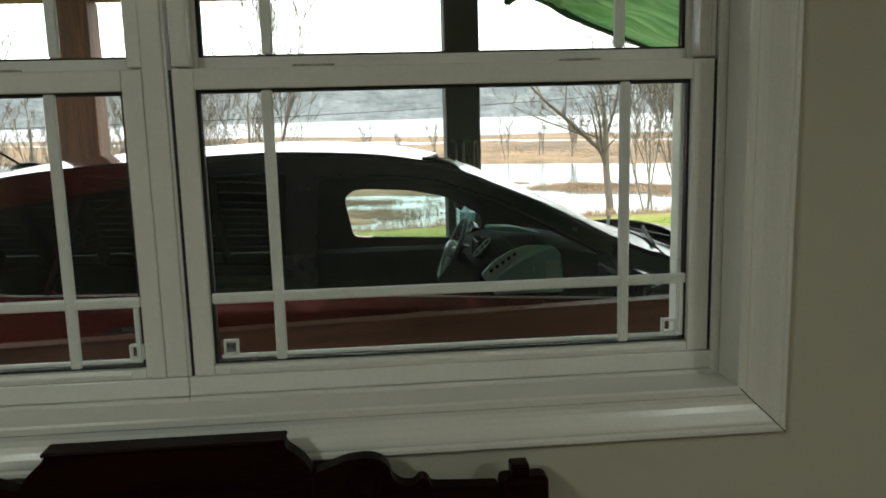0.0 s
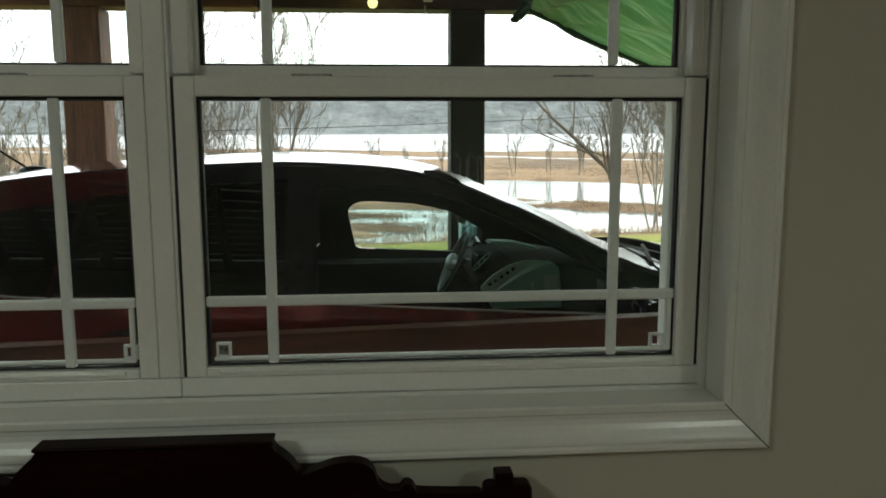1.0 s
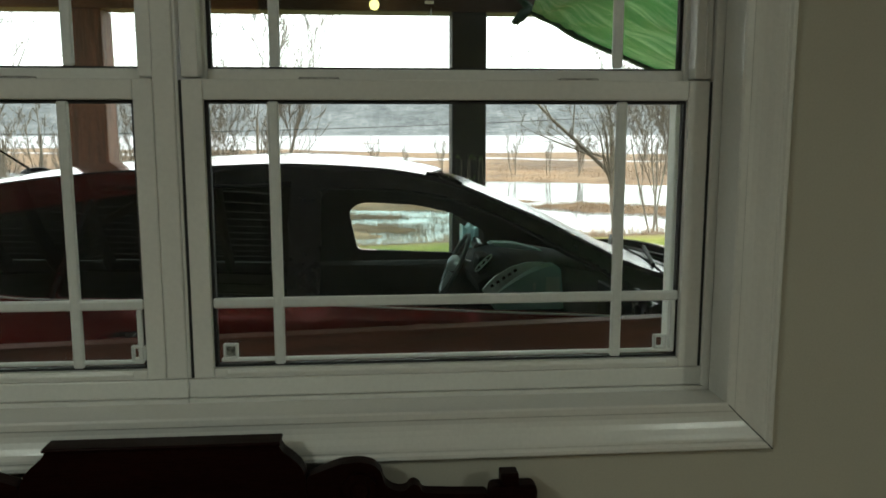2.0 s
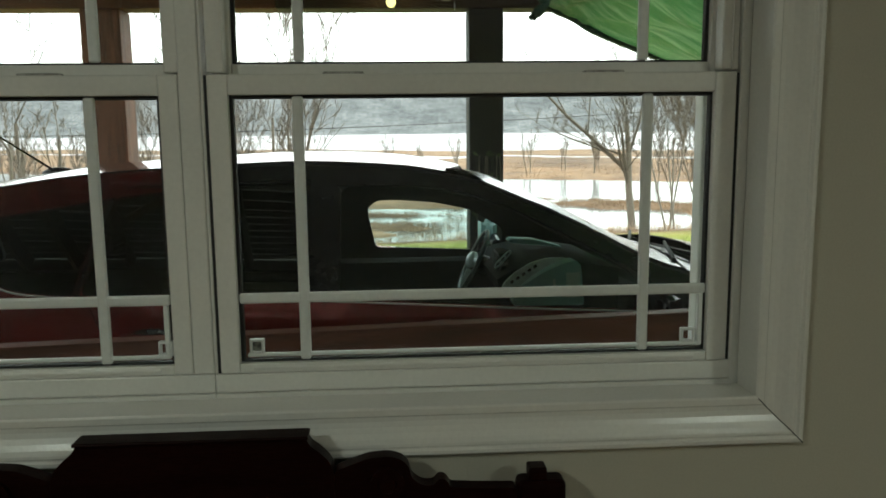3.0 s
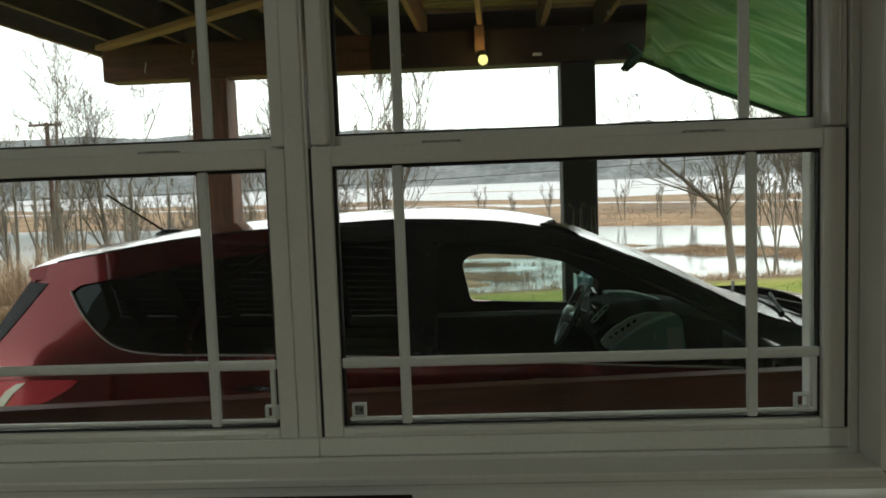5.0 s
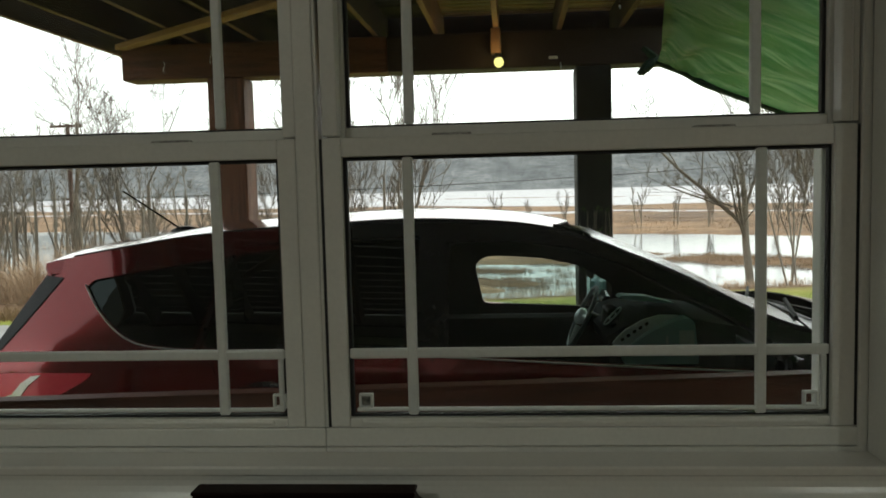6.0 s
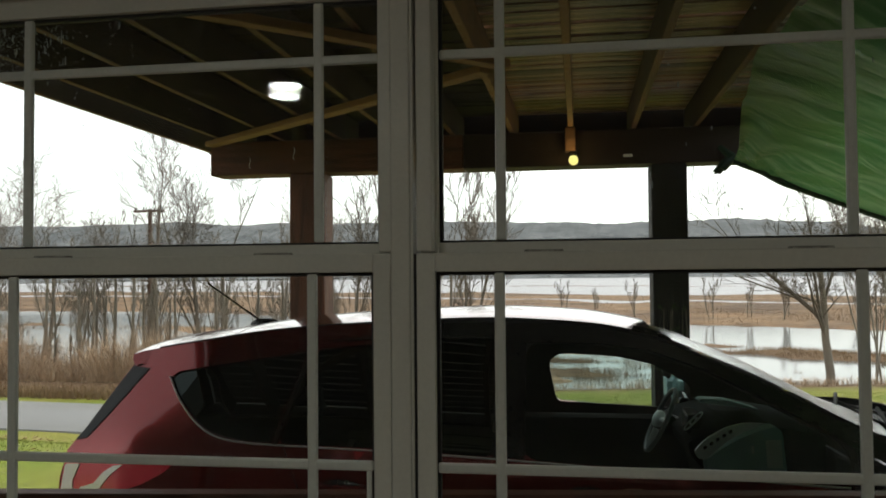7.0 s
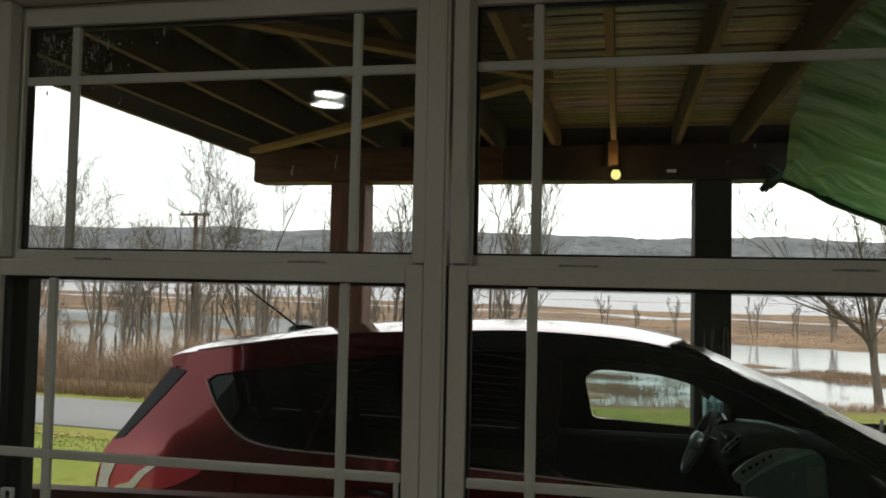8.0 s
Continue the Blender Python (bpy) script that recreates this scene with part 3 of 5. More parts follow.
def settee():
    """Carved dark settee whose back stands against the wall below the window."""
    s = thing("settee", "dark carved mahogany settee with scrolled crest against the wall", "settee", (-0.042, -0.075, 0))
    d = 0.032

    def put(u, v, w):
        return (u, w - d / 2, v)

    def mirrored(lp):
        return [(-u, v) for u, v in reversed(lp)]
    tablet = [(-0.2135, 0.70), (0.2135, 0.70), (0.2135, 0.805), (0.206, 0.822), (0.190, 0.838), (0.178, 0.846), (0.1745, 0.857), (-0.1745, 0.857), (-0.178, 0.846), (-0.190, 0.838), (-0.206, 0.822), (-0.2135, 0.805)]
    bm = extruded(rounded(tablet, 0.006, 2), d, put)
    part("crest_tablet", bm, MAHOGANY, s)
    part("crest_cap", boxed(-0.1765, 0.1765, -0.022, 0.020, 0.8575, 0.8635, 0.0025, 2), MAHOGANY, s)
    scroll = [(0.2140, 0.70), (0.50, 0.70), (0.50, 0.766), (0.44, 0.768), (0.394, 0.771), (0.391, 0.780), (0.383, 0.786), (0.375, 0.785), (0.368, 0.775), (0.350, 0.776),
              (0.334, 0.788), (0.330, 0.808), (0.318, 0.820), (0.298, 0.8255), (0.266, 0.823), (0.236, 0.812), (0.2140, 0.804)]
    for lp in (scroll, mirrored(scroll)):
        b = extruded(rounded(lp, 0.008, 3), d * 0.86, put)
        part("crest_scroll", b, MAHOGANY, s, smooth=False)
    for sg in (1, -1):
        b = bmesh.new()
        rod(b, (sg * 0.296, -0.026, 0.784), (sg * 0.296, 0.012, 0.784), 0.026, 0.023, 20)
        rod(b, (sg * 0.296, -0.031, 0.784), (sg * 0.296, -0.026, 0.784), 0.012, 0.016, 16)
        part("rosette", b, MAHOGANY, s, "turned rosette")
        b = boxed(sg * 0.539 - 0.0385, sg * 0.539 + 0.0385, -0.022, 0.022, 0.66, 0.777, 0.010, 3)
        part("stile_block", b, MAHOGANY, s)
        b = boxed(sg * 0.533 - 0.0145, sg * 0.533 + 0.0145, -0.016, 0.016, 0.777, 0.797, 0.003, 2)
        part("finial", b, MAHOGANY, s)
        b = bmesh.new()
        rod(b, (sg * 0.539, 0, 0.0), (sg * 0.539, 0, 0.659), 0.020, 0.026, 14)
        part("back_leg", b, MAHOGANY, s)
        b = bmesh.new()
        rod(b, (sg * 0.52, -0.50, 0.0), (sg * 0.52, -0.50, 0.379), 0.016, 0.026, 14)
        part("front_leg", b, MAHOGANY, s)
    part("back_panel", boxed(-0.50, 0.50, -0.010, 0.010, 0.44, 0.6995, 0.003), MAHOGANY, s)
    part("seat", boxed(-0.56, 0.56, -0.53, -0.024, 0.38, 0.44, 0.02, 3), MAHOGANY, s)
    return s


settee()


def pendant_disc(x, y):
    p = thing("ceiling_lamp", "round white disc lamp hanging on a thin stem from the ceiling", "lamp", (x, y, 2.29), "ceiling lamps")
    b = bmesh.new()
    rod(b, (0, 0, 0.012), (0, 0, 0.034), 0.086, 0.050, 32)
    part("housing", b, TRIM, p, "white lamp housing")
    b = bmesh.new()
    rod(b, (0, 0, 0.0095), (0, 0, 0.0118), 0.080, 0.080, 32)
    part("diffuser", b, LAMP_GLOW, p, "glowing white diffuser")
    b = bmesh.new()
    rod(b, (0, 0, 0.034), (0, 0, 0.118), 0.006, 0.006, 10)
    rod(b, (0, 0, 0.118), (0, 0, 0.1295), 0.04, 0.04, 20)
    part("stem", b, SCUFF, p, "thin grey stem")


pendant_disc(-1.10, -2.12)
pendant_disc(2.05, -2.75)


def raindrops():
    """Drops and dried splashes on the outside of the panes, thickest near the upper corner."""
    rnd = random.Random(5)
    bm = bmesh.new()
    for k in range(430):
        x, z = -0.920 + abs(rnd.gauss(0, 0.11)), 1.886 - abs(rnd.gauss(0, 0.055))
        if k % 9 == 0:
            x, z = rnd.choice((rnd.uniform(-0.92, -0.12), rnd.uniform(0.01, 0.80))), rnd.uniform(1.45, 1.88)
        if not 1.447 < z < 1.889:
            continue
        r = rnd.uniform(0.0005, 0.0016)
        run = rnd.uniform(3, 8) if rnd.random() < 0.12 else rnd.uniform(0.8, 1.6)
        bmesh.ops.create_uvsphere(bm, u_segments=6, v_segments=4, radius=1, matrix=Matrix.Translation((x, 0.1562, z)) @ Matrix.Diagonal((r * rnd.uniform(0.8, 1.8), 0.0008, r * run, 1)))
    return tagged(link_mesh("raindrops", bm, DROPS, smooth=True), "rain drops and splashes on the upper panes", "raindrops", kind="stuff")


raindrops()
# ---- ground, road, water, hills ----
WATER_Z = -8.0


def smooth_step(a, b, v):
    t = min(1.0, max(0.0, (v - a) / (b - a)))
    return t * t * (3 - 2 * t)


# reed flats and mud bars that stand out of the flood: from, to, height
BARS = ((70, 78, -0.10), (99, 115, 0.0), (160, 285, 0.35), (302, 385, 0.30), (640, 680, 0.10))


def ground_z(x, y):
    z = -0.62 - 2.0 * smooth_step(5.5, 17.0, y + 0.10 * x)
    edge = 26.0 + 0.5 * noise.noise((x * 0.05, 3.1, 0.0)) + (0.2 * min(40.0, x) if x > 0 else -0.03 * x)
    if y > edge - 2:
        drop = smooth_step(edge, edge + 24, y)
        z += -6.1 * drop
        if y > 55:
            s = 1.0 + 0.16 * noise.noise((x * 0.004 / (1 + y * 0.002), y * 0.002, 5.0)) + 0.10 * noise.noise((x * 0.03, y * 0.012, 9.0))
            yy = y * s * (1 + 0.45 * max(-0.6, min(0.6, x / y)))
            up = -0.55
            for a, b, h in BARS:
                w = 0.06 * a
                up = max(up, -0.55 + (0.55 + h) * smooth_step(a - w * 0.5, a + w * 0.5, yy) * (1 - smooth_step(b - w * 0.5, b + w * 0.5, yy)))
            up += 0.26 * noise.noise((x * 0.05, y * 0.02, 1.0)) + 0.16 * noise.noise((x * 0.16, y * 0.09, 2.0))
            if y < 320:
                up += 0.22 * noise.noise((x * 0.33, y * 0.13, 3.0))
            if y < 118:
                up += 0.42 * math.exp(-((x / y + 0.04) / 0.13) ** 2)
                up += 0.55 * noise.noise((x * 0.09, y * 0.20, 7.0)) + 0.2 * noise.noise((x * 0.3, y * 0.5, 11.0))
            z = z * (1 - smooth_step(55, 62, y)) + (WATER_Z + up) * smooth_step(55, 62, y)
    elif y > 3:
        z += 0.05 * noise.noise((x * 0.4, y * 0.4, 0.0)) * smooth_step(5, 8, y)
    return z


def sheet_of_ground():
    rows = [-40, -20, -10, -5, 0] + [0.6 * i for i in range(1, 92)]
    y = rows[-1]
    while y < 4400:
        y *= 1.013
        rows.append(y)
    cols = [math.sinh(3.0 * (i / 80)) / math.sinh(3.0) for i in range(-80, 81)]
    verts, faces = [], []
    for y in rows:
        wide = 45 + 1.0 * max(0, y)
        for c in cols:
            x = c * wide
            verts.append((x, y, ground_z(x, y)))
    n = len(cols)
    for j in range(len(rows) - 1):
        for i in range(n - 1):
            k = j * n + i
            faces.append((k, k + 1, k + n + 1, k + n))
    me = bpy.data.meshes.new("ground")
    me.from_pydata(verts, [], faces)
    me.shade_smooth()
    me.materials.append(GROUND)
    return tagged(new("ground", me), "green lawn falling to brown reed flats by the flood", "ground", kind="structure")


sheet_of_ground()

bm = bmesh.new()
for a, b in zip((-3000, -800, 0, 800), (-800, 0, 800, 3000)):
    for c, d in zip((56, 500), (500, 2300)):
        bm.faces.new([bm.verts.new(p) for p in ((a, c, WATER_Z), (b, c, WATER_Z), (b, d, WATER_Z), (a, d, WATER_Z))])
bmesh.ops.remove_doubles(bm, verts=bm.verts, dist=0.01)
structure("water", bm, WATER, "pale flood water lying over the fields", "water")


def road_strip():
    bm = bmesh.new()
    last = None
    for i in range(-60, 61):
        x = i * 1.5
        row = []
        for j, across in enumerate((-2.5, -2.4, -0.9, 0.9, 2.4, 2.5)):
            y = 18.85 - 0.10 * x + across * 0.86
            crown = 0.05 * (1 - (across / 2.5) ** 2)
            row.append(bm.verts.new((x, y, -2.60 + crown + (0.02 if abs(across) < 2.45 else -0.12))))
        if last:
            for j in range(5):
                bm.faces.new((last[j], row[j], row[j + 1], last[j + 1]))
        last = row
    return bm


structure("road", road_strip(), ASPHALT, "grey wet asphalt lane beyond the lawn", "road", smooth=True)
slab = boxed(-3.4, 6.0, 0.2, 4.4, -0.9, -0.4, 0.0)
for v in slab.verts:
    if v.co.z > -0.5:
        v.co.z = -0.468 - 0.0297 * (v.co.y - 1.52)
structure("pavement", slab, CONCRETE, "grey concrete slab under the deck", "slab")


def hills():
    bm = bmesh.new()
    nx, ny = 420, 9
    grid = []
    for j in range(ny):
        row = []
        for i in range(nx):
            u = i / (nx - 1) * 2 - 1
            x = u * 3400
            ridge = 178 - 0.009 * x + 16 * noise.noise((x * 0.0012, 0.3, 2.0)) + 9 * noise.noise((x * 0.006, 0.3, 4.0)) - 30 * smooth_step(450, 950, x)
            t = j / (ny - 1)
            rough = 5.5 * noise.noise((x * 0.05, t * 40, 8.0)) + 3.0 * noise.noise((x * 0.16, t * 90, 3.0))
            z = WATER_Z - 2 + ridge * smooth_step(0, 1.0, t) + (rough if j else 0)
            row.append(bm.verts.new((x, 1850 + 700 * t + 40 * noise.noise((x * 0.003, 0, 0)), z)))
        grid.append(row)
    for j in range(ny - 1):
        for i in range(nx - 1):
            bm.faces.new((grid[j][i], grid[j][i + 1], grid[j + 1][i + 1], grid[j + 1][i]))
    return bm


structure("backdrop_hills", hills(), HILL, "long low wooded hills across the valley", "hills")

# ---- deck over the drive ----
BY0, BY1, BZ0, BZ1 = 3.70, 3.90, 2.045, 2.264
JZ0, JZ1 = 2.268, 2.452
deck = thing("deck", "raised timber deck on heavy posts, seen from below", "deck", (0, 0, 0))
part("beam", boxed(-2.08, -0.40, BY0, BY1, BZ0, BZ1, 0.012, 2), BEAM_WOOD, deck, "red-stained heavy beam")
# this length and the right post are given a darker colour
part("beam", boxed(-0.398, 1.42, BY0, BY1, BZ0, BZ1, 0.012, 2), DARK_RED_BEAM, deck, "dark brown beam")
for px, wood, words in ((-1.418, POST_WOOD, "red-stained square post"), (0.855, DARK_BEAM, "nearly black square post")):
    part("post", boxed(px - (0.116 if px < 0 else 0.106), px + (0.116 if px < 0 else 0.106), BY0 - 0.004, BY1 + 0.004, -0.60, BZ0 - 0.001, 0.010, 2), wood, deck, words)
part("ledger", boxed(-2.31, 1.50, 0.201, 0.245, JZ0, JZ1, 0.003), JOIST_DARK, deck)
# sides darkened for the bays' shade, lower faces paled for light from below
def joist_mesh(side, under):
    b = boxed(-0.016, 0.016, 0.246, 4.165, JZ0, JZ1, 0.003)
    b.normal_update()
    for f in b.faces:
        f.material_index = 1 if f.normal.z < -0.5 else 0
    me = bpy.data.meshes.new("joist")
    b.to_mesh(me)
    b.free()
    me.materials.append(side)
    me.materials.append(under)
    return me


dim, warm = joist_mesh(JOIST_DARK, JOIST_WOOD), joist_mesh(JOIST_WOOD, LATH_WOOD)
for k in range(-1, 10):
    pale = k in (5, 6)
    o = tagged(new("joist", warm if pale else dim), "pale sawn joist" if pale else "joist with shade-dark sides and a lower edge coloured as lit")
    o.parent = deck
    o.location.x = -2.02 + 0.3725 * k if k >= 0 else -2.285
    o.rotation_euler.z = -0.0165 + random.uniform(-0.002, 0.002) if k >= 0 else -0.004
part("rim_joist", boxed(-2.31, 1.55, 4.175, 4.215, JZ0, JZ1 + 0.05, 0.003), JOIST_DARK, deck)
# left boards hold the deck's shade as a darker wood colour
for x0, x1, wood in ((-2.24, -0.16, DECK_SHADE), (-0.157, 1.55, DECK_WOOD)):
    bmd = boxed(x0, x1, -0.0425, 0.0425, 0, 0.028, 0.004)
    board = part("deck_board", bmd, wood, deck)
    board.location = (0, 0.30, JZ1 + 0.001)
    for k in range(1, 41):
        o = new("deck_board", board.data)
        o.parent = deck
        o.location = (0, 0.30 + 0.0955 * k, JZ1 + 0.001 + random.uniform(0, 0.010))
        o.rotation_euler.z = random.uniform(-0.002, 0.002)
part("brace", beam_between(bmesh.new(), (-2.06, 3.66, JZ0 - 0.022), (-0.09, 2.06, JZ0 - 0.022), 0.075, 0.034), LATH_WOOD, deck, "pale diagonal brace under the joists")
part("brace", beam_between(bmesh.new(), (-1.15, 0.966, JZ0 - 0.022), (0.0, 2.0, JZ0 - 0.022), 0.06, 0.034), LATH_WOOD, deck, "pale diagonal brace under the joists")


def hanging_bulb():
    b = thing("porch_bulb", "small lit warm bulb in a socket under a joist", "light bulb", (0.285, 3.60, 2.066))
    m = bmesh.new()
    bmesh.ops.create_uvsphere(m, u_segments=16, v_segments=10, radius=0.029, matrix=Matrix.Diagonal((1, 1, 1.1, 1)))
    part("bulb", m, BULB_GLOW, b, "glowing yellow bulb", smooth=True)
    m = bmesh.new()
    rod(m, (0, 0, 0.026), (0, 0, 0.052), 0.019, 0.030, 14)
    part("socket", m, BLACK_TRIM, b, "dark lamp socket")
    part("mounting_block", boxed(-0.048, 0.014, -0.018, 0.060, 0.0525, JZ0 - 2.066 - 0.001, 0.006), JOIST_WOOD, b, "rough wooden block")
    lamp = new("bulb_light", bpy.data.lights.new("bulb_light", "POINT"))
    lamp.data.energy, lamp.data.color, lamp.data.shadow_soft_size = 0.38, (1.0, 0.66, 0.25), 0.03
    lamp.location = (0.275, 3.50, 2.105)


hanging_bulb()


def beam_clip():
    c = tagged(link_mesh("cable_clip", boxed(0.585, 0.640, BY0 - 0.018, BY0 - 0.0005, 2.088, 2.106, 0.003), TRIM), "small white plastic clip on the beam", "clip")
    for x, z0, z1 in ((-1.80, 2.085, 2.155), (-1.50, 2.13, 2.215)):
        m = bmesh.new()
        pts = [Vector((x + 0.006 * math.sin(k * 1.3), BY0 - 0.012, z1 + (z0 - z1) * k / 5)) for k in range(6)]
        for a, b in zip(pts, pts[1:]):
            rod(m, a, b, 0.0016, 0.0016, 5)
        tagged(link_mesh("string", m, PAPER), "short pale string hanging on the beam", "string")
    return c


beam_clip()


def vine():
    v = thing("vine", "thin green vine climbing the dark post", "vine", (0.90, BY0 - 0.012, -0.59))
    rnd = random.Random(21)
    m = bmesh.new()
    leaf = bmesh.new()
    for k in range(5):
        p = Vector((rnd.uniform(-0.09, 0.06), 0, 0))
        for j in range(14):
            q = p + Vector((rnd.uniform(-0.022, 0.022), rnd.uniform(-0.008, 0.002), 0.125))
            q.x = max(-0.12, min(0.09, q.x))
            q.y = max(-0.05, min(-0.002, q.y))
            rod(m, p, q, 0.0035, 0.003, 5)
            if j > 8:
                a = q + Vector((rnd.uniform(-0.03, 0.03), -0.01, rnd.uniform(-0.02, 0.02)))
                leaf.faces.new([leaf.verts.new(c) for c in (q, a + Vector((0.012, -0.004, 0.006)), a + Vector((0.002, -0.012, 0.022)), a + Vector((-0.012, -0.002, 0.006)))])
            p = q
    part("stem", m, BARK, v)
    tagged(part("leaf", leaf, IVY, v), kind="stuff")


vine()


def tarpaulin():
    """Green sheet slung from the joists, sagging outwards to a slanting lower hem."""
    t = thing("tarpaulin", "green plastic tarpaulin slung under the deck, wrinkled", "tarpaulin", (0, 0, 0))
    nu, nv = 90, 80
    bm = bmesh.new()
    grid = []
    for j in range(nv + 1):
        v = j / nv
        row = []
        for i in range(nu + 1):
            u = i / nu
            corner = smooth_step(0.72, 1.0, v)
            x = 0.985 + 0.115 * smooth_step(0.45, 0.80, v) + 0.11 * corner + (2.7 - 0.2 * corner) * u
            y = 0.45 + 3.15 * v
            z = 2.262 - 0.41 * (x - 0.985) - 0.13 * corner - 0.07 * math.sin(math.pi * v) * math.sin(math.pi * min(1, 0.15 + u))
            fold = 1 - 2 * abs(math.sin(25 * v + 3 * u + 3.5 * noise.noise((u * 3, v * 4, 0)))) ** 0.7
            away = math.hypot(2.7 * u, 3.15 * (1 - v))
            rays = math.sin(15 * math.atan2(2.7 * u, 3.15 * (1 - v) + 0.001) + 2 * noise.noise((u * 9, v * 9, 1.0))) * math.exp(-away / 0.95) * min(1, away * 4)
            calm = 1 - 0.85 * smooth_step(0.82, 1.0, v)
            z += 0.034 * rays + calm * 0.034 * fold * min(1, 0.35 + 2 * u) * (0.4 + abs(noise.noise((u * 4, v * 5, 7.0))) * 2) + calm * 0.07 * noise.noise((u * 2.5, v * 7, 4.0)) + 0.010 * noise.noise((u * 7, v * 28, 6.0))
            row.append(bm.verts.new((x, y + 0.01 * noise.noise((u * 12, v * 9, 2.0)), z)))
        grid.append(row)
    for j in range(nv):
        for i in range(nu):
            bm.faces.new((grid[j][i], grid[j][i + 1], grid[j + 1][i + 1], grid[j + 1][i]))
    low = [grid[nv][i].co.copy() for i in range(0, nu + 1, 2)]
    thicken(bm, 0.0015)
    part("sheet", bm, TARP, t, smooth=True)
    hem = bmesh.new()
    for a, b in zip(low, low[1:]):
        rod(hem, a, b + (b - a) * 0.05, 0.022, 0.022, 8)
    part("hem", hem, TARP_HEM, t, "dark rolled hem", smooth=True)
    knot = bmesh.new()
    for k in range(7):
        a = Vector((1.215, 3.60, 2.055)) + Vector((-0.008 * k, 0, -0.004 * k))
        b = a + Vector((-0.045 - 0.006 * ((k * 3) % 5), -0.01 * (k % 3), -0.035 - 0.014 * ((k * 5) % 4)))
        rod(knot, a, b, 0.026, 0.016, 7)
    rod(knot, (1.215, 3.62, 2.05), (1.15, 3.68, 2.13), 0.030, 0.016, 8)
    part("gathered_corner", knot, TARP_HEM, t, "dark gathered corner tied to the beam")


tarpaulin()


def board_rail():
    r = thing("board_rail", "red-stained wooden board rail beside the parked car", "railing", (-1.46, 0.875, -0.449), turn=6.2)
    part("board", boxed(0, 3.9, -0.019, 0.019, 0.93, 1.196, 0.004), RAIL_WOOD, r)
    part("cap", boxed(-0.005, 3.905, -0.028, 0.028, 1.1963, 1.2003, 0.001), RAIL_WOOD, r, "thin cap along the board's top edge")
    for x in (-0.075, 1.9, 3.80):
        part("post", boxed(x - 0.03, x + 0.03, 0.0195, 0.085, 0, 1.19, 0.005), RAIL_WOOD, r)
    part("lower_board", boxed(-0.10, 3.9, -0.019, 0.019, 0.40, 0.60, 0.004), RAIL_WOOD, r)


board_rail()
# ---- parked car: length along x from the tail, half widths along y, height from the ground ----


def lerp_table(tab, x):
    if x <= tab[0][0]:
        return tab[0][1]
    for (a, p), (b, q) in zip(tab, tab[1:]):
        if x <= b:
            t = (x - a) / (b - a)
            return p + (q - p) * t
    return tab[-1][1]


ROOF_EDGE = [(0.26, 1.540), (0.36, 1.562), (0.60, 1.601), (0.80, 1.632), (1.0, 1.652), (1.2, 1.665), (1.45, 1.677), (1.65, 1.683), (1.85, 1.676), (2.05, 1.661), (2.19, 1.638), (2.29, 1.616), (2.37, 1.586), (2.50, 1.530), (2.60, 1.488),
             (2.70, 1.439), (2.80, 1.387), (2.90, 1.334), (3.0, 1.289), (3.08, 1.264), (3.16, 1.246), (3.3, 1.215), (3.5, 1.175), (3.9, 1.085), (4.30, 0.965)]
BELT = [(0.0, 1.17), (0.6, 1.248), (1.27, 1.213), (2.0, 1.170), (2.7, 1.132), (3.05, 1.115), (4.5, 0.95)]
PLAN = [(0.0, 0.76), (0.12, 0.83), (0.4, 0.885), (0.9, 0.915), (1.6, 0.92), (3.0, 0.92), (3.7, 0.905), (4.2, 0.84), (4.45, 0.70), (4.52, 0.60)]


def curve_through(points, n=5):
    """A smooth line through points (u, v)."""
    out = []
    ends = [points[0]] + list(points) + [points[-1]]
    for a, b, c, d in zip(ends, ends[1:], ends[2:], ends[3:]):
        for i in range(n):
            t = i / n
            out.append(tuple(0.5 * (2 * q + (r - p) * t + (2 * p - 5 * q + 4 * r - s) * t * t + (3 * q - p - 3 * r + s) * t ** 3) for p, q, r, s in zip(a, b, c, d)))
    return out + [points[-1]]


def half_width(x, z):
    w = sum(lerp_table(PLAN, x + d) for d in (-0.2, -0.1, 0.0, 0.1, 0.2)) / 5
    bulge = 0.92 if z < 0.35 else 1.0
    belt = lerp_table(BELT, x)
    if z > belt:
        t = (z - belt) / 0.48
        w -= 0.02 + 0.20 * t + 0.08 * t * t
    else:
        t = (belt - z) / belt
        w += -0.018 * (1 - min(1, t * 5)) + 0.012 * math.sin(min(1, t * 1.6) * math.pi) - 0.05 * max(0, t - 0.62) * 2
    return w * (bulge if z < 0.35 else 1.0)


ROOF_EDGE = curve_through(ROOF_EDGE, 3)
WIN_QUARTER = rounded(curve_through([(0.460, 1.452), (0.536, 1.366), (0.635, 1.283), (0.713, 1.249), (0.827, 1.233), (0.912, 1.229)], 4) + [(0.99, 1.558), (0.825, 1.533), (0.62, 1.500), (0.485, 1.477)], 0.010)
WIN_REAR = rounded([(0.935, 1.229), (1.30, 1.217), (1.70, 1.198), (1.70, 1.612), (1.40, 1.606), (1.02, 1.565)], 0.03)
WIN_FRONT = rounded([(1.80, 1.193), (2.40, 1.158), (2.90, 1.132), (2.90, 1.245), (2.80, 1.310), (2.45, 1.492), (2.25, 1.560), (2.06, 1.588), (1.80, 1.592)], 0.05)
WIN_FAR = rounded([(1.892, 1.182), (2.40, 1.160), (2.62, 1.150), (2.62, 1.29), (2.42, 1.405), (2.22, 1.450), (1.97, 1.466), (1.90, 1.460), (1.852, 1.415)], 0.035)
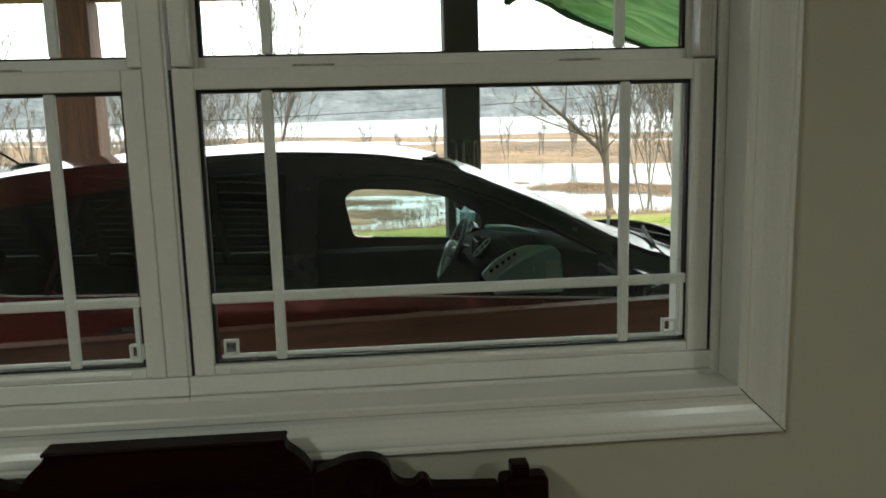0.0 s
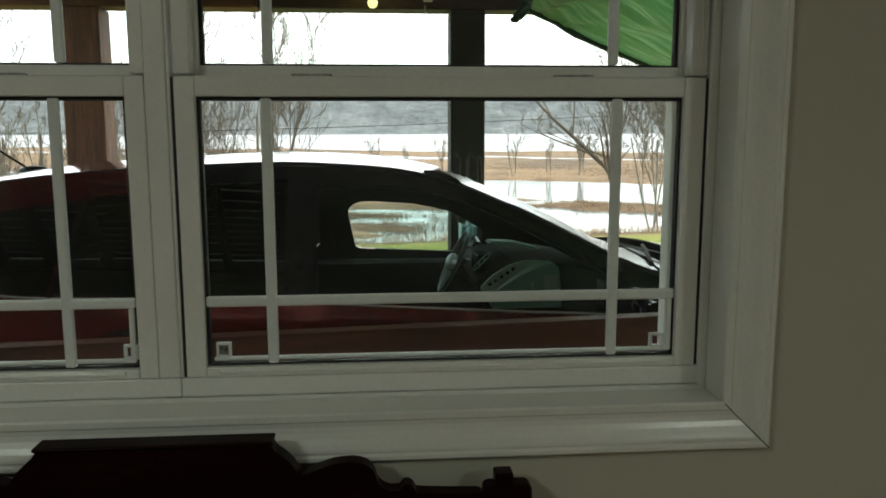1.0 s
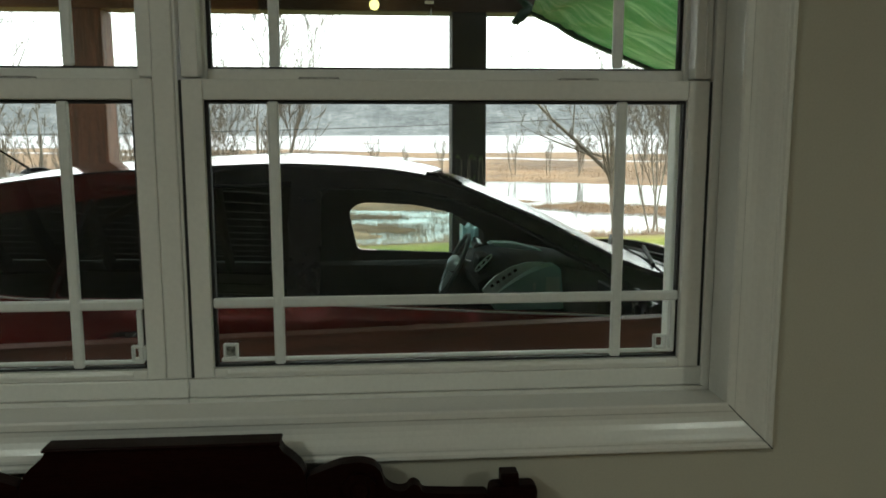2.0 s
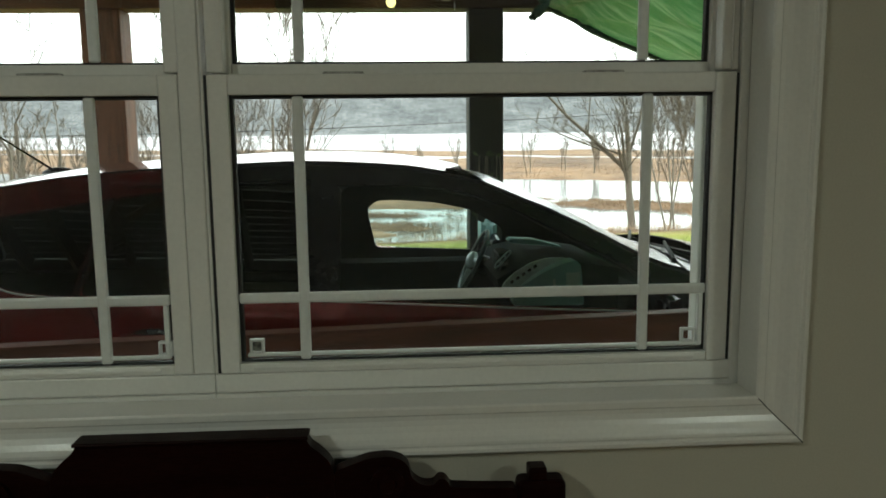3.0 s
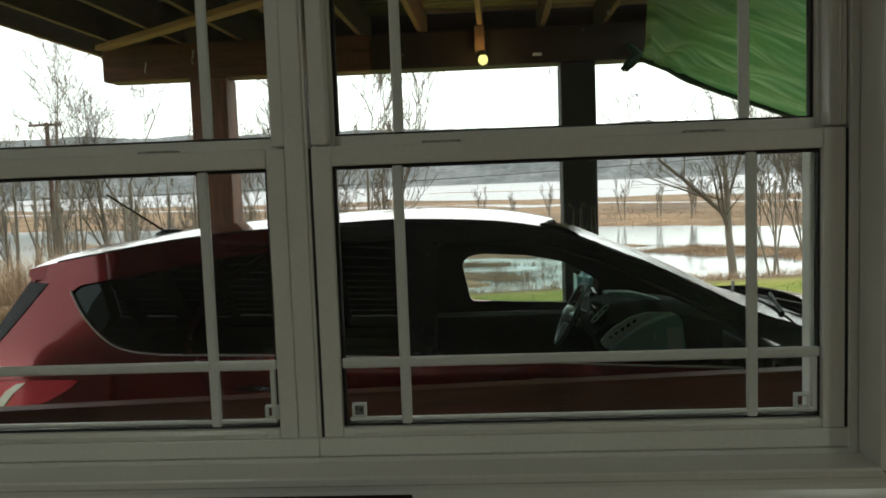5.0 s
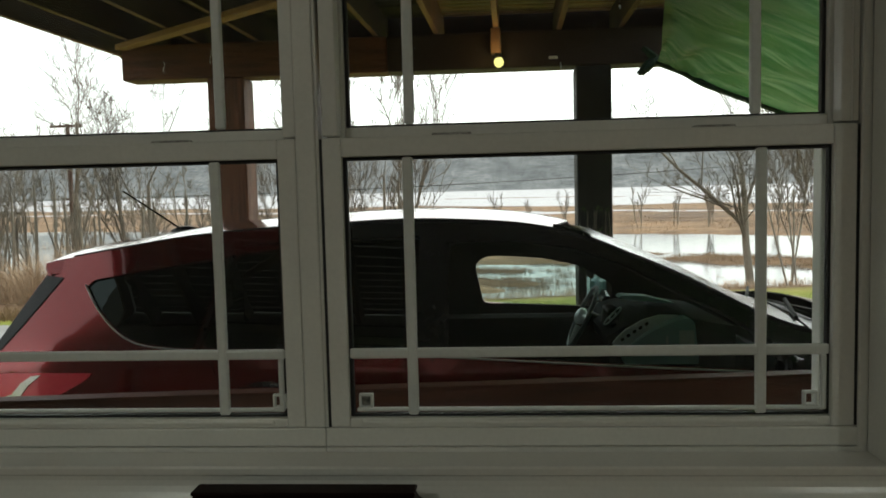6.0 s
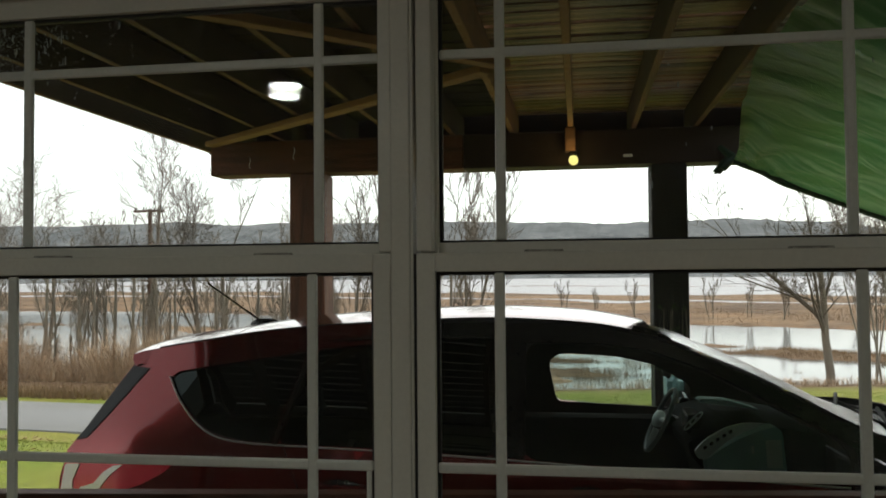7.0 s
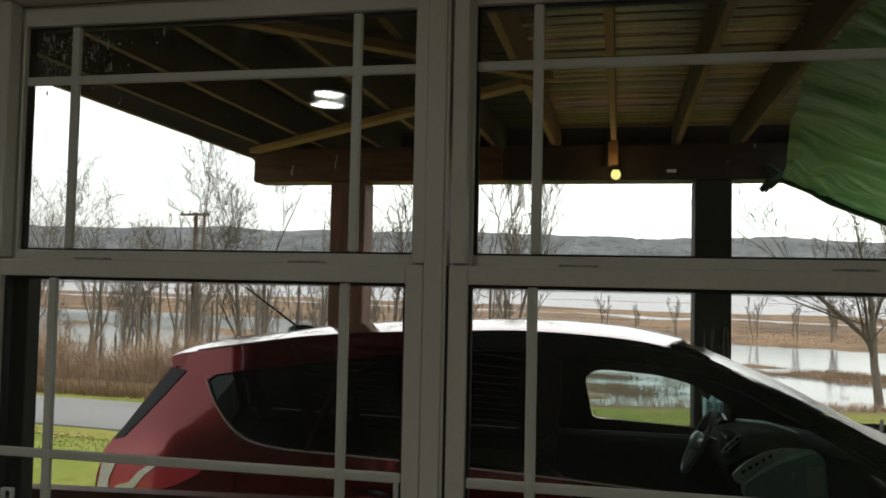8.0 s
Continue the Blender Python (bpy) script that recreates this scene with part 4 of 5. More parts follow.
BODY = [(0.06, 0.42), (0.55, 0.30), (0.57, 0.40), (0.63, 0.56), (0.75, 0.68), (0.93, 0.72), (1.11, 0.68), (1.23, 0.56), (1.29, 0.40), (1.31, 0.27), (3.22, 0.27), (3.25, 0.40), (3.32, 0.56),
        (3.44, 0.68), (3.62, 0.72), (3.80, 0.68), (3.92, 0.56), (3.98, 0.40), (4.00, 0.27), (4.44, 0.30), (4.50, 0.55), (4.47, 0.80)] + [p for p in reversed(ROOF_EDGE) if p[0] > 0.33] + [
        (0.31, 1.545), (0.272, 1.500), (0.196, 1.372), (0.122, 1.247), (0.060, 1.165), (0.035, 1.06), (0.03, 0.90), (0.0, 0.75), (0.0, 0.55)]
LAMP = rounded([(0.045, 1.00), (0.056, 1.118), (0.20, 1.130), (0.40, 1.137), (0.535, 1.138), (0.50, 1.106), (0.42, 1.062), (0.26, 1.005), (0.10, 0.955)], 0.015)


def parked_car():
    car = thing("car", "dark ruby-red hatchback car parked beneath the deck", "car", (-1.72, 2.44, -0.495))
    car.rotation_euler.x = radians(-1.7)

    def near(off=0.0, sg=-1):
        return lambda u, v: (u, sg * (half_width(u, v) + off), v)

    for sg, side in ((-1, "near"), (1, "far")):
        flip = sg > 0
        lamp_hole = [LAMP]
        bm = sheet(BODY, [WIN_QUARTER, WIN_REAR, WIN_FAR if flip else WIN_FRONT] + lamp_hole, 0.07, near(0, sg))
        if flip:
            bmesh.ops.reverse_faces(bm, faces=list(bm.faces))
        thicken(bm, 0.012)
        shell = part("body_side", bm, PAINT, car, smooth=True)
        shell.data.materials.append(CABIN)
        # outer faces round the front glass go black too, standing in for shaded paint
        for f in shell.data.polygons:
            c = f.center
            if f.normal.y * sg < -0.25 or (1.40 < c.x < 3.16 and c.z > lerp_table(BELT, c.x) + 0.02):
                f.material_index = 1
        for nm, lp, mt in (("quarter_glass", WIN_QUARTER, PRIVACY), ("rear_door_glass", WIN_REAR, PRIVACY), ("front_door_glass", WIN_FAR if flip else WIN_FRONT, CAR_GLASS)):
            g = sheet(lp, [], 0.09, near(-0.010, sg))
            o = part(nm, g, mt, car, "dark privacy glass" if mt is PRIVACY else "lightly tinted glass", smooth=True)
        # black pillar trim between the windows
        for lp in ([(0.918, 1.224), (0.930, 1.224), (1.020, 1.566), (0.996, 1.560)], [(1.695, 1.20), (1.805, 1.195), (1.805, 1.618), (1.695, 1.618)]):
            g = thicken(sheet(lp, [], 0.08, near(0.008, sg)), 0.004)
            part("pillar_trim", g, BLACK_TRIM, car, "gloss black pillar trim")
        # black cover puts the paint's dark reflection above the doors into colour
        slope = [(2.07, 1.470), (2.23, 1.455), (2.43, 1.412), (2.63, 1.29), (2.63, 1.145), (2.92, 1.120)] if flip else [(2.07, 1.592), (2.26, 1.566), (2.46, 1.497), (2.81, 1.315), (2.915, 1.247), (2.915, 1.120)]
        back = [(1.72, 1.575), (1.79, 1.594)] if not flip else [(1.72, 1.575), (1.80, 1.19), (1.885, 1.18), (1.842, 1.42), (1.895, 1.468), (1.96, 1.474)]
        upper = [(1.04, 1.600), (1.70, 1.620)] + back + slope + [(3.14, 1.115)] + [(x, z - 0.012) for x, z in reversed(ROOF_EDGE) if 1.37 < x < 3.15] + [(1.30, 1.622), (1.1, 1.606)]
        g = thicken(sheet(upper, [], 0.05, near(0.009, sg)), 0.004)
        part("shaded_surround", g, CABIN if flip else BLACK_TRIM, car, "black cover over the doors' upper frames, for paint in shade")
        # bright strip along the sills of the glass
        strip = bmesh.new()
        line = [(0.457, 1.458), (0.533, 1.364), (0.632, 1.279), (0.713, 1.243), (0.827, 1.227), (0.92, 1.223), (1.30, 1.211), (1.75, 1.190), (2.40, 1.151), (2.88, 1.126)]
        line = curve_through(line)
        for a, b in zip(line, line[1:]):
            rod(strip, near(0.004, sg)(*a), near(0.004, sg)(*b), 0.0036, 0.0036, 6)
        part("sill_strip", strip, CHROME, car, "thin bright strip below the glass", smooth=True)
        # dark glass wrapping round from the tailgate
        wrap = [(0.274, 1.495), (0.198, 1.370), (0.124, 1.247), (0.090, 1.205), (0.140, 1.215), (0.215, 1.302), (0.29, 1.398), (0.352, 1.486)]
        part("tailgate_wing", thicken(sheet(wrap, [], 0.05, near(0.004, sg)), 0.004), BLACK_TRIM, car, "gloss black side of the rear window")
        # tail lamp
        lampo = part("tail_lamp", thicken(sheet(LAMP, [], 0.04, near(0.004, sg)), 0.02), RED_LENS, car, "red and clear tail lamp", smooth=True)
        clear = rounded([(0.050, 1.01), (0.060, 1.112), (0.13, 1.118), (0.10, 1.05), (0.11, 0.985), (0.07, 0.985)], 0.01)
        part("clear_lens", thicken(sheet(clear, [], 0.03, near(0.008, sg)), 0.006), CLEAR_LENS, lampo, "pale clear lens", smooth=True)
        bandl = [(0.115, 1.000), (0.145, 1.030), (0.205, 1.050), (0.245, 1.095), (0.290, 1.122), (0.330, 1.128), (0.275, 1.085), (0.235, 1.035), (0.165, 0.998)]
        part("light_guide", thicken(sheet(bandl, [], 0.03, near(0.008, sg)), 0.005), CLEAR_LENS, lampo, "pale wavy light guide", smooth=True)
        # door handles and seams
        for hx in (1.18, 2.02):
            h = bmesh.new()
            rod(h, near(0.030, sg)(hx - 0.10, 1.085), near(0.030, sg)(hx + 0.10, 1.078), 0.013, 0.013, 10)
            rod(h, near(0.0, sg)(hx - 0.085, 1.085), near(0.032, sg)(hx - 0.085, 1.085), 0.010, 0.010, 8)
            rod(h, near(0.0, sg)(hx + 0.085, 1.079), near(0.032, sg)(hx + 0.085, 1.079), 0.010, 0.010, 8)
            part("door_handle", h, PAINT, car, smooth=True)
            # the recess's shade is drawn as a black ellipsoid
            cup = bmesh.new()
            bmesh.ops.create_uvsphere(cup, u_segments=16, v_segments=8, radius=1, matrix=Matrix.Translation(near(-0.012, sg)(hx - 0.01, 1.072)) @ Matrix.Diagonal((0.105, 0.016, 0.042, 1)))
            part("handle_cup", cup, BLACK_TRIM, car, "handle cup blackened for its shade", smooth=True)
        for ln in ([(0.95, 1.23), (1.02, 1.06), (1.16, 0.92), (1.28, 0.74)], [(1.75, 1.19), (1.76, 0.8), (1.74, 0.36)], [(2.86, 1.10), (2.98, 0.95), (2.98, 0.5), (2.90, 0.36)]):
            seam = bmesh.new()
            for a, b in zip(ln, ln[1:]):
                rod(seam, near(0.0005, sg)(*a), near(0.0005, sg)(*b), 0.0025, 0.0025, 4)
            part("door_seam", seam, BLACK_TRIM, car)
        # door mirror
        m = bmesh.new()
        mx, mz = (2.560, 1.250) if flip else (2.93, 1.165)
        bmesh.ops.create_cube(m, size=1.0, matrix=Matrix.Translation((mx, sg * 1.03, mz)) @ Matrix.Diagonal((0.085, 0.22, 0.15, 1)))
        bmesh.ops.bevel(m, geom=list(m.edges), offset=0.035, segments=3, affect="EDGES")
        mir = part("door_mirror", m, DASH if flip else BLACK_TRIM, car, "grey door mirror shell" if flip else "black door mirror", smooth=True)
        part("mirror_glass", boxed(mx - 0.052, mx - 0.044, min(sg * 0.95, sg * 1.11), max(sg * 0.95, sg * 1.11), mz - 0.055, mz + 0.055, 0.003), DASH if sg > 0 else BLACK_TRIM, mir)
        st = bmesh.new()
        rod(st, (mx + 0.03, sg * 0.86, mz - 0.065), (mx + 0.02, sg * 0.95, mz - 0.035), 0.03, 0.028, 10)
        part("mirror_stalk", st, BLACK_TRIM, mir)
        # dark joint between the roof skin and the side
        joint = bmesh.new()
        xs_joint = [0.37 + 0.035 * i for i in range(56)]
        run = [(x, lerp_table(ROOF_EDGE, x) + 0.002) for x in xs_joint]
        for a, b in zip(run, run[1:]):
            rod(joint, near(-0.004, sg)(*a), near(-0.004, sg)(*b), 0.0050, 0.0050, 6)
        part("roof_joint", joint, BLACK_TRIM, car, "dark roof joint strip", smooth=True)
        # short black cap where the roof meets the windscreen pillar
        rr = bmesh.new()
        pts = [(2.20, 1.645), (2.235, 1.643), (2.28, 1.630), (2.32, 1.613), (2.34, 1.601)]
        for a, b in zip(pts, pts[1:]):
            rod(rr, (a[0], sg * (half_width(*a) - 0.030), a[1]), (b[0], sg * (half_width(*b) - 0.030), b[1]), 0.010, 0.010, 8)
        part("roof_cap", rr, BLACK_TRIM, car, "black roof channel cap", smooth=True)
        for wx in (0.93, 3.62):
            w = bmesh.new()
            rod(w, (wx, sg * 0.70, 0.34), (wx, sg * 0.90, 0.34), 0.34, 0.34, 32)
            bmesh.ops.bevel(w, geom=[e for e in w.edges if len(e.link_faces) == 2 and e.calc_face_angle(0) > 0.8], offset=0.03, segments=2, affect="EDGES")
            whl = part("wheel", w, RUBBER, car, "black tyre on a grey alloy rim", smooth=False)
            w = bmesh.new()
            rod(w, (wx, sg * 0.80, 0.34), (wx, sg * 0.905, 0.34), 0.215, 0.225, 28)
            for k in range(5):
                a = k * math.tau / 5
                rod(w, (wx, sg * 0.905, 0.34), (wx + 0.2 * math.cos(a), sg * 0.905, 0.34 + 0.2 * math.sin(a)), 0.028, 0.02, 6)
            part("rim", w, ALLOY, whl)

    # roof skin between the two sides
    def across(xs, zs, crown, mat, name, label="", n=20):
        bm = bmesh.new()
        rows = []
        for x, z in zip(xs, zs):
            hw = half_width(x, z)
            row = []
            for i in range(n + 1):
                u = i / n * 2 - 1
                bow = crown(x) if callable(crown) else crown
                row.append(bm.verts.new((x, u * hw, z + bow * (1 - abs(u) ** 2.4))))
            rows.append(row)
        for a, b in zip(rows, rows[1:]):
            for i in range(n):
                bm.faces.new((a[i], b[i], b[i + 1], a[i + 1]))
        bmesh.ops.recalc_face_normals(bm, faces=list(bm.faces))
        return part(name, bm, mat, car, label, smooth=True)
    xs = [0.36 + 0.04 * i for i in range(49)]
    across(xs, [lerp_table(ROOF_EDGE, x) for x in xs], lambda x: 0.050, PAINT, "roof", "wet ruby-red roof")

    def slanted(name, mat, edge, bow_x, bow_z, label=""):
        """A panel across the car: edge points (x, z) at the side; the middle stands bow_x further on and bow_z higher."""
        bm = bmesh.new()
        n, rows = 14, []
        for x, z in edge:
            hw = half_width(x, z) - 0.015
            rows.append([bm.verts.new((x + bow_x * (1 - (i / n * 2 - 1) ** 2), (i / n * 2 - 1) * hw, z + bow_z * (1 - (i / n * 2 - 1) ** 2))) for i in range(n + 1)])
        for a, b in zip(rows, rows[1:]):
            for i in range(n):
                bm.faces.new((a[i], b[i], b[i + 1], a[i + 1]))
        return part(name, bm, mat, car, label, smooth=True)
    slanted("windscreen", WINDSCREEN, [(x, z + 0.007) for x, z in ROOF_EDGE if 2.26 < x < 3.10], 0.07, 0.010, "raked windscreen wet with rain")
    slanted("cowl", BLACK_TRIM, [(3.10, 1.262), (3.16, 1.240), (3.24, 1.222)], 0.07, 0.02, "black plastic cowl")
    slanted("bonnet", PAINT, [(3.24, 1.228), (3.5, 1.176), (3.9, 1.087), (4.30, 0.967), (4.46, 0.82)], 0.10, 0.06, "ruby-red bonnet")
    slanted("front_bumper", PAINT, [(4.46, 0.80), (4.50, 0.55), (4.44, 0.30)], 0.12, 0.0)
    slanted("rear_glass", PRIVACY, [(0.275, 1.505), (0.196, 1.372), (0.125, 1.252)], -0.06, 0.0, "dark rear window")
    slanted("tailgate", PAINT, [(0.125, 1.252), (0.060, 1.165), (0.035, 1.06), (0.03, 0.90), (0.0, 0.75), (0.0, 0.55), (0.06, 0.42)], -0.10, 0.0)
    spoil = bmesh.new()
    n, rows = 14, []
    for x, z in ((0.42, 1.570), (0.36, 1.5625), (0.30, 1.552), (0.265, 1.541), (0.268, 1.520), (0.283, 1.500), (0.36, 1.502)):
        hw = half_width(max(x, 0.36), z) - 0.006
        rows.append([spoil.verts.new((x - 0.03 * (1 - (i / n * 2 - 1) ** 2), (i / n * 2 - 1) * hw, z + 0.050 * (1 - abs(i / n * 2 - 1) ** 2.4))) for i in range(n + 1)])
    for a, b in zip(rows, rows[1:] + rows[:1]):
        for i in range(n):
            spoil.faces.new((a[i], b[i], b[i + 1], a[i + 1]))
    for r in (0, n):
        spoil.faces.new([row[r] for row in rows])
    bmesh.ops.recalc_face_normals(spoil, faces=list(spoil.faces))
    part("spoiler", spoil, PAINT, car, "roof spoiler over the rear window", smooth=True)
    # floor pan and wheel boxes keep the cabin dark
    part("floor_pan", boxed(0.15, 4.3, -0.68, 0.68, 0.26, 0.34, 0.02), BLACK_TRIM, car)
    part("bulkhead", boxed(3.02, 3.06, -0.80, 0.80, 0.34, 1.13, 0.01), BLACK_TRIM, car)
    part("headliner", boxed(1.0, 2.14, -0.58, 0.58, 1.585, 1.600, 0.004), CABIN, car, "dark headlining")
    for sg in (-1, 1):
        a, b = sorted((sg * 0.80, sg * 0.86))
        part("door_trim", boxed(0.9, 3.0, a, b, 0.36, 1.12, 0.02), CABIN, car, "black door lining")
    # seats
    for sy in (-0.37, 0.37):
        s = bmesh.new()
        box(s, 1.72, 2.22, sy - 0.25, sy + 0.25, 0.52, 0.70, 0.05, 3)
        part("front_seat", s, CABIN, car, "black front seat")
        s = boxed(-0.06, 0.09, sy - 0.24, sy + 0.24, 0.0, 0.62, 0.05, 3)
        bmesh.ops.transform(s, matrix=pose(1.70, 0, 0.66, 0, -16, 0), verts=s.verts)
        part("seat_back", s, CABIN, car)
        s = boxed(-0.05, 0.06, sy - 0.13, sy + 0.13, 0.0, 0.19, 0.045, 3)
        bmesh.ops.transform(s, matrix=pose(1.50, 0, 1.30, 0, -10, 0), verts=s.verts)
        part("headrest", s, CABIN, car)
    part("rear_bench", boxed(0.85, 1.35, -0.62, 0.62, 0.50, 0.72, 0.05, 3), CABIN, car)
    s = boxed(-0.08, 0.08, -0.62, 0.62, 0, 0.62, 0.05, 3)
    bmesh.ops.transform(s, matrix=pose(0.84, 0, 0.66, 0, -18, 0), verts=s.verts)
    part("rear_seat_back", s, CABIN, car)
    # dashboard
    top = extruded([(2.46, 1.10), (2.45, 1.150), (2.52, 1.190), (2.64, 1.222), (2.80, 1.225), (3.0, 1.19), (3.0, 0.7), (2.62, 0.7), (2.56, 0.98)], 0.95, lambda u, v, w: (u, w - 0.235, v))
    part("dashboard", top, DARK_DASH, car, "charcoal dashboard")
    def end_plane(depth):
        return lambda u, v, w: (u, w + depth + 0.15 * (v - 1.10), v)
    glove = extruded(rounded([(2.475, 1.142), (2.52, 1.176), (2.60, 1.223), (2.68, 1.256), (2.735, 1.270), (2.757, 1.252), (2.766, 1.09), (2.475, 1.09)], 0.012), 0.10, end_plane(-0.56))
    gl_part = part("dash_end_panel", glove, DASH, car, "pale grey panel at the dashboard's end")
    for x0, x1, z0, z1, words in ((2.694, 2.750, 1.120, 1.220, "white printed label"), (2.640, 2.650, 1.170, 1.197, "small white label")):
        part("label_sticker", extruded([(x0, z0), (x1, z0), (x1, z1), (x0, z1)], 0.003, end_plane(-0.564)), PAPER, gl_part, words)
    sw = extruded(rounded([(2.427, 1.176), (2.450, 1.201), (2.48, 1.228), (2.548, 1.266), (2.616, 1.284), (2.690, 1.283), (2.62, 1.256), (2.55, 1.215), (2.505, 1.180), (2.466, 1.146), (2.440, 1.150)], 0.008), 0.02, end_plane(-0.585))
    panel = part("switch_panel", sw, SILVER, car, "silver switch panel")
    for k in range(5):
        x0, z0 = 2.462 + 0.024 * k, 1.183 + 0.0150 * k
        part("switch", extruded([(x0, z0), (x0 + 0.013, z0 + 0.008), (x0 + 0.009, z0 + 0.018), (x0 - 0.004, z0 + 0.010)], 0.006, end_plane(-0.590)), BLACK_TRIM, panel)
    hood = extruded(rounded([(2.555, 1.276), (2.575, 1.288), (2.69, 1.283), (2.830, 1.243), (2.74, 1.252), (2.61, 1.266)], 0.010), 0.12, lambda u, v, w: (u, w + 0.16, v))
    part("instrument_hood", hood, DASH, car, "curved hood over the instruments")
    vent = boxed(2.47, 2.53, -0.12, 0.10, 1.16, 1.255, 0.012, 2)
    screen = part("centre_screen", vent, BLACK_TRIM, car, "dark centre screen and vents")
    for vx, vz in ((2.478, 1.215), (2.502, 1.238)):
        rim = bmesh.new()
        loop = [Vector((vx + 0.030 * math.cos(a) * 0.8 + 0.012 * math.sin(a), -0.128, vz + 0.022 * math.sin(a) + 0.016 * math.cos(a))) for a in (math.tau * k / 14 for k in range(14))]
        for a, b in zip(loop, loop[1:] + loop[:1]):
            rod(rim, a, b, 0.0032, 0.0032, 5)
        part("vent_rim", rim, SILVER, screen, "silver vent rim", smooth=True)
    # steering wheel
    ring = bmesh.new()
    m = pose(2.405, 0.36, 1.160, 0, -64, 0)
    n1, n2, verts = 36, 10, []
    for i in range(n1):
        a = math.tau * i / n1
        verts.append([ring.verts.new(m @ Vector(((0.165 + 0.011 * math.cos(b)) * math.cos(a), (0.165 + 0.011 * math.cos(b)) * math.sin(a), 0.011 * math.sin(b)))) for b in (math.tau * j / n2 for j in range(n2))])
    for i in range(n1):
        for j in range(n2):
            ring.faces.new((verts[i][j], verts[(i + 1) % n1][j], verts[(i + 1) % n1][(j + 1) % n2], verts[i][(j + 1) % n2]))
    wheel = part("steering_wheel", ring, GRIP, car, "dark steering wheel with silver spokes", smooth=True)
    hub = bmesh.new()
    bmesh.ops.create_uvsphere(hub, u_segments=16, v_segments=10, radius=1, matrix=m @ Matrix.Translation((0, 0, 0.01)) @ Matrix.Diagonal((0.045, 0.06, 0.03, 1)))
    for a in (0.1, math.pi - 0.1, -math.pi / 2):
        rod(hub, m @ Vector((0.05 * math.sin(a), 0.05 * math.cos(a), 0)), m @ Vector((0.16 * math.sin(a), 0.16 * math.cos(a), 0)), 0.016, 0.010, 8)
    part("hub", hub, SILVER, wheel, "silver-trimmed hub and spokes", smooth=True)
    col = bmesh.new()
    rod(col, (2.43, 0.36, 1.145), (2.66, 0.36, 1.05), 0.05, 0.06, 12)
    part("steering_column", col, BLACK_TRIM, car)
    # aerial
    base = bmesh.new()
    bmesh.ops.create_uvsphere(base, u_segments=16, v_segments=8, radius=1, matrix=Matrix.Translation((0.56, 0, 1.640)) @ Matrix.Diagonal((0.075, 0.03, 0.032, 1)))
    ant = part("aerial", base, BLACK_TRIM, car, "black roof aerial", smooth=True)
    rodb = bmesh.new()
    rod(rodb, (0.54, 0, 1.655), (0.27, 0, 1.845), 0.0055, 0.004, 8)
    part("whip", rodb, BLACK_TRIM, ant)
    # wipers
    for y0, y1 in ((-0.62, 0.05), (0.0, 0.60)):
        w = bmesh.new()
        rod(w, (3.31, y0 + 0.05, 1.232), (3.19, (y0 + y1) / 2 - 0.1, 1.278), 0.012, 0.008, 8)
        rod(w, (3.10, y0 - 0.05, 1.283), (3.27, y1 - 0.1, 1.283), 0.009, 0.009, 8)
        part("wiper", w, RUBBER, car, "black wiper arm and blade")
    # the tail stands out a little further than the first lines gave
    for o in car.children_recursive:
        if o.name.split(".")[0] not in ("wheel", "rim"):
            for v in o.data.vertices:
                if v.co.x < 1.95:
                    v.co.x = 1.95 - (1.95 - v.co.x) * 1.052
    return car


parked_car()
# ---- bare trees, pole and wires ----


def grow_tree(seed, height, girth, spread, stems=1, twiggy=1.0, lean=(0, 0), rmin=0.012, crook=1.0, limbs=()):
    """Branching rods: (start, end, radius, radius) lists for the trunk and for the crown."""
    rnd = random.Random(seed)
    trunk, crown = [], []

    def limb(p, d, length, r, depth):
        steps = 4 if depth < 2 else 3
        q = p.copy()
        for k in range(steps):
            wob = Vector((rnd.uniform(-1, 1), rnd.uniform(-1, 1), rnd.uniform(-0.4, 0.7))) * (0.09 + 0.045 * depth) * crook
            d = (d + wob).normalized()
            e = q + d * (length / steps)
            r2 = r * (1 - 0.5 * (k + 1) / steps)
            r1 = r * (1 - 0.5 * k / steps)
            (trunk if depth == 0 else crown).append((q.copy(), e.copy(), max(r1, rmin), max(r2, rmin * 0.8)))
            if depth < 5 and (k > 0 or depth > 0):
                for _ in range(rnd.choice((1, 1, 2)) if depth < 4 else 1):
                    if rnd.random() < 0.92 * twiggy:
                        ax = Vector((rnd.uniform(-1, 1), rnd.uniform(-1, 1), rnd.uniform(-0.35, 0.75))).normalized()
                        nd = (d * (1.0 - 0.35 * spread) + ax * spread * (0.8 + 0.12 * depth) + Vector((0, 0, 0.32 if depth < 2 else 0.06))).normalized()
                        limb(e, nd, length * rnd.uniform(0.38, 0.60), r2 * rnd.uniform(0.38, 0.58), depth + 1)
            q = e
    for s in range(stems):
        d = Vector((lean[0] + rnd.uniform(-0.25, 0.25) * (stems > 1), lean[1] + rnd.uniform(-0.2, 0.2) * (stems > 1), 1)).normalized()
        off = Vector((rnd.uniform(-0.4, 0.4), rnd.uniform(-0.4, 0.4), -0.3)) if stems > 1 else Vector((0, 0, -0.3))
        limb(off, d, height * rnd.uniform(0.55, 0.68), girth * (1 if stems == 1 else 0.6), 0)
    for start, towards, length, r in limbs:
        limb(Vector(start), Vector(towards).normalized(), length, r, 1)
    return trunk, crown


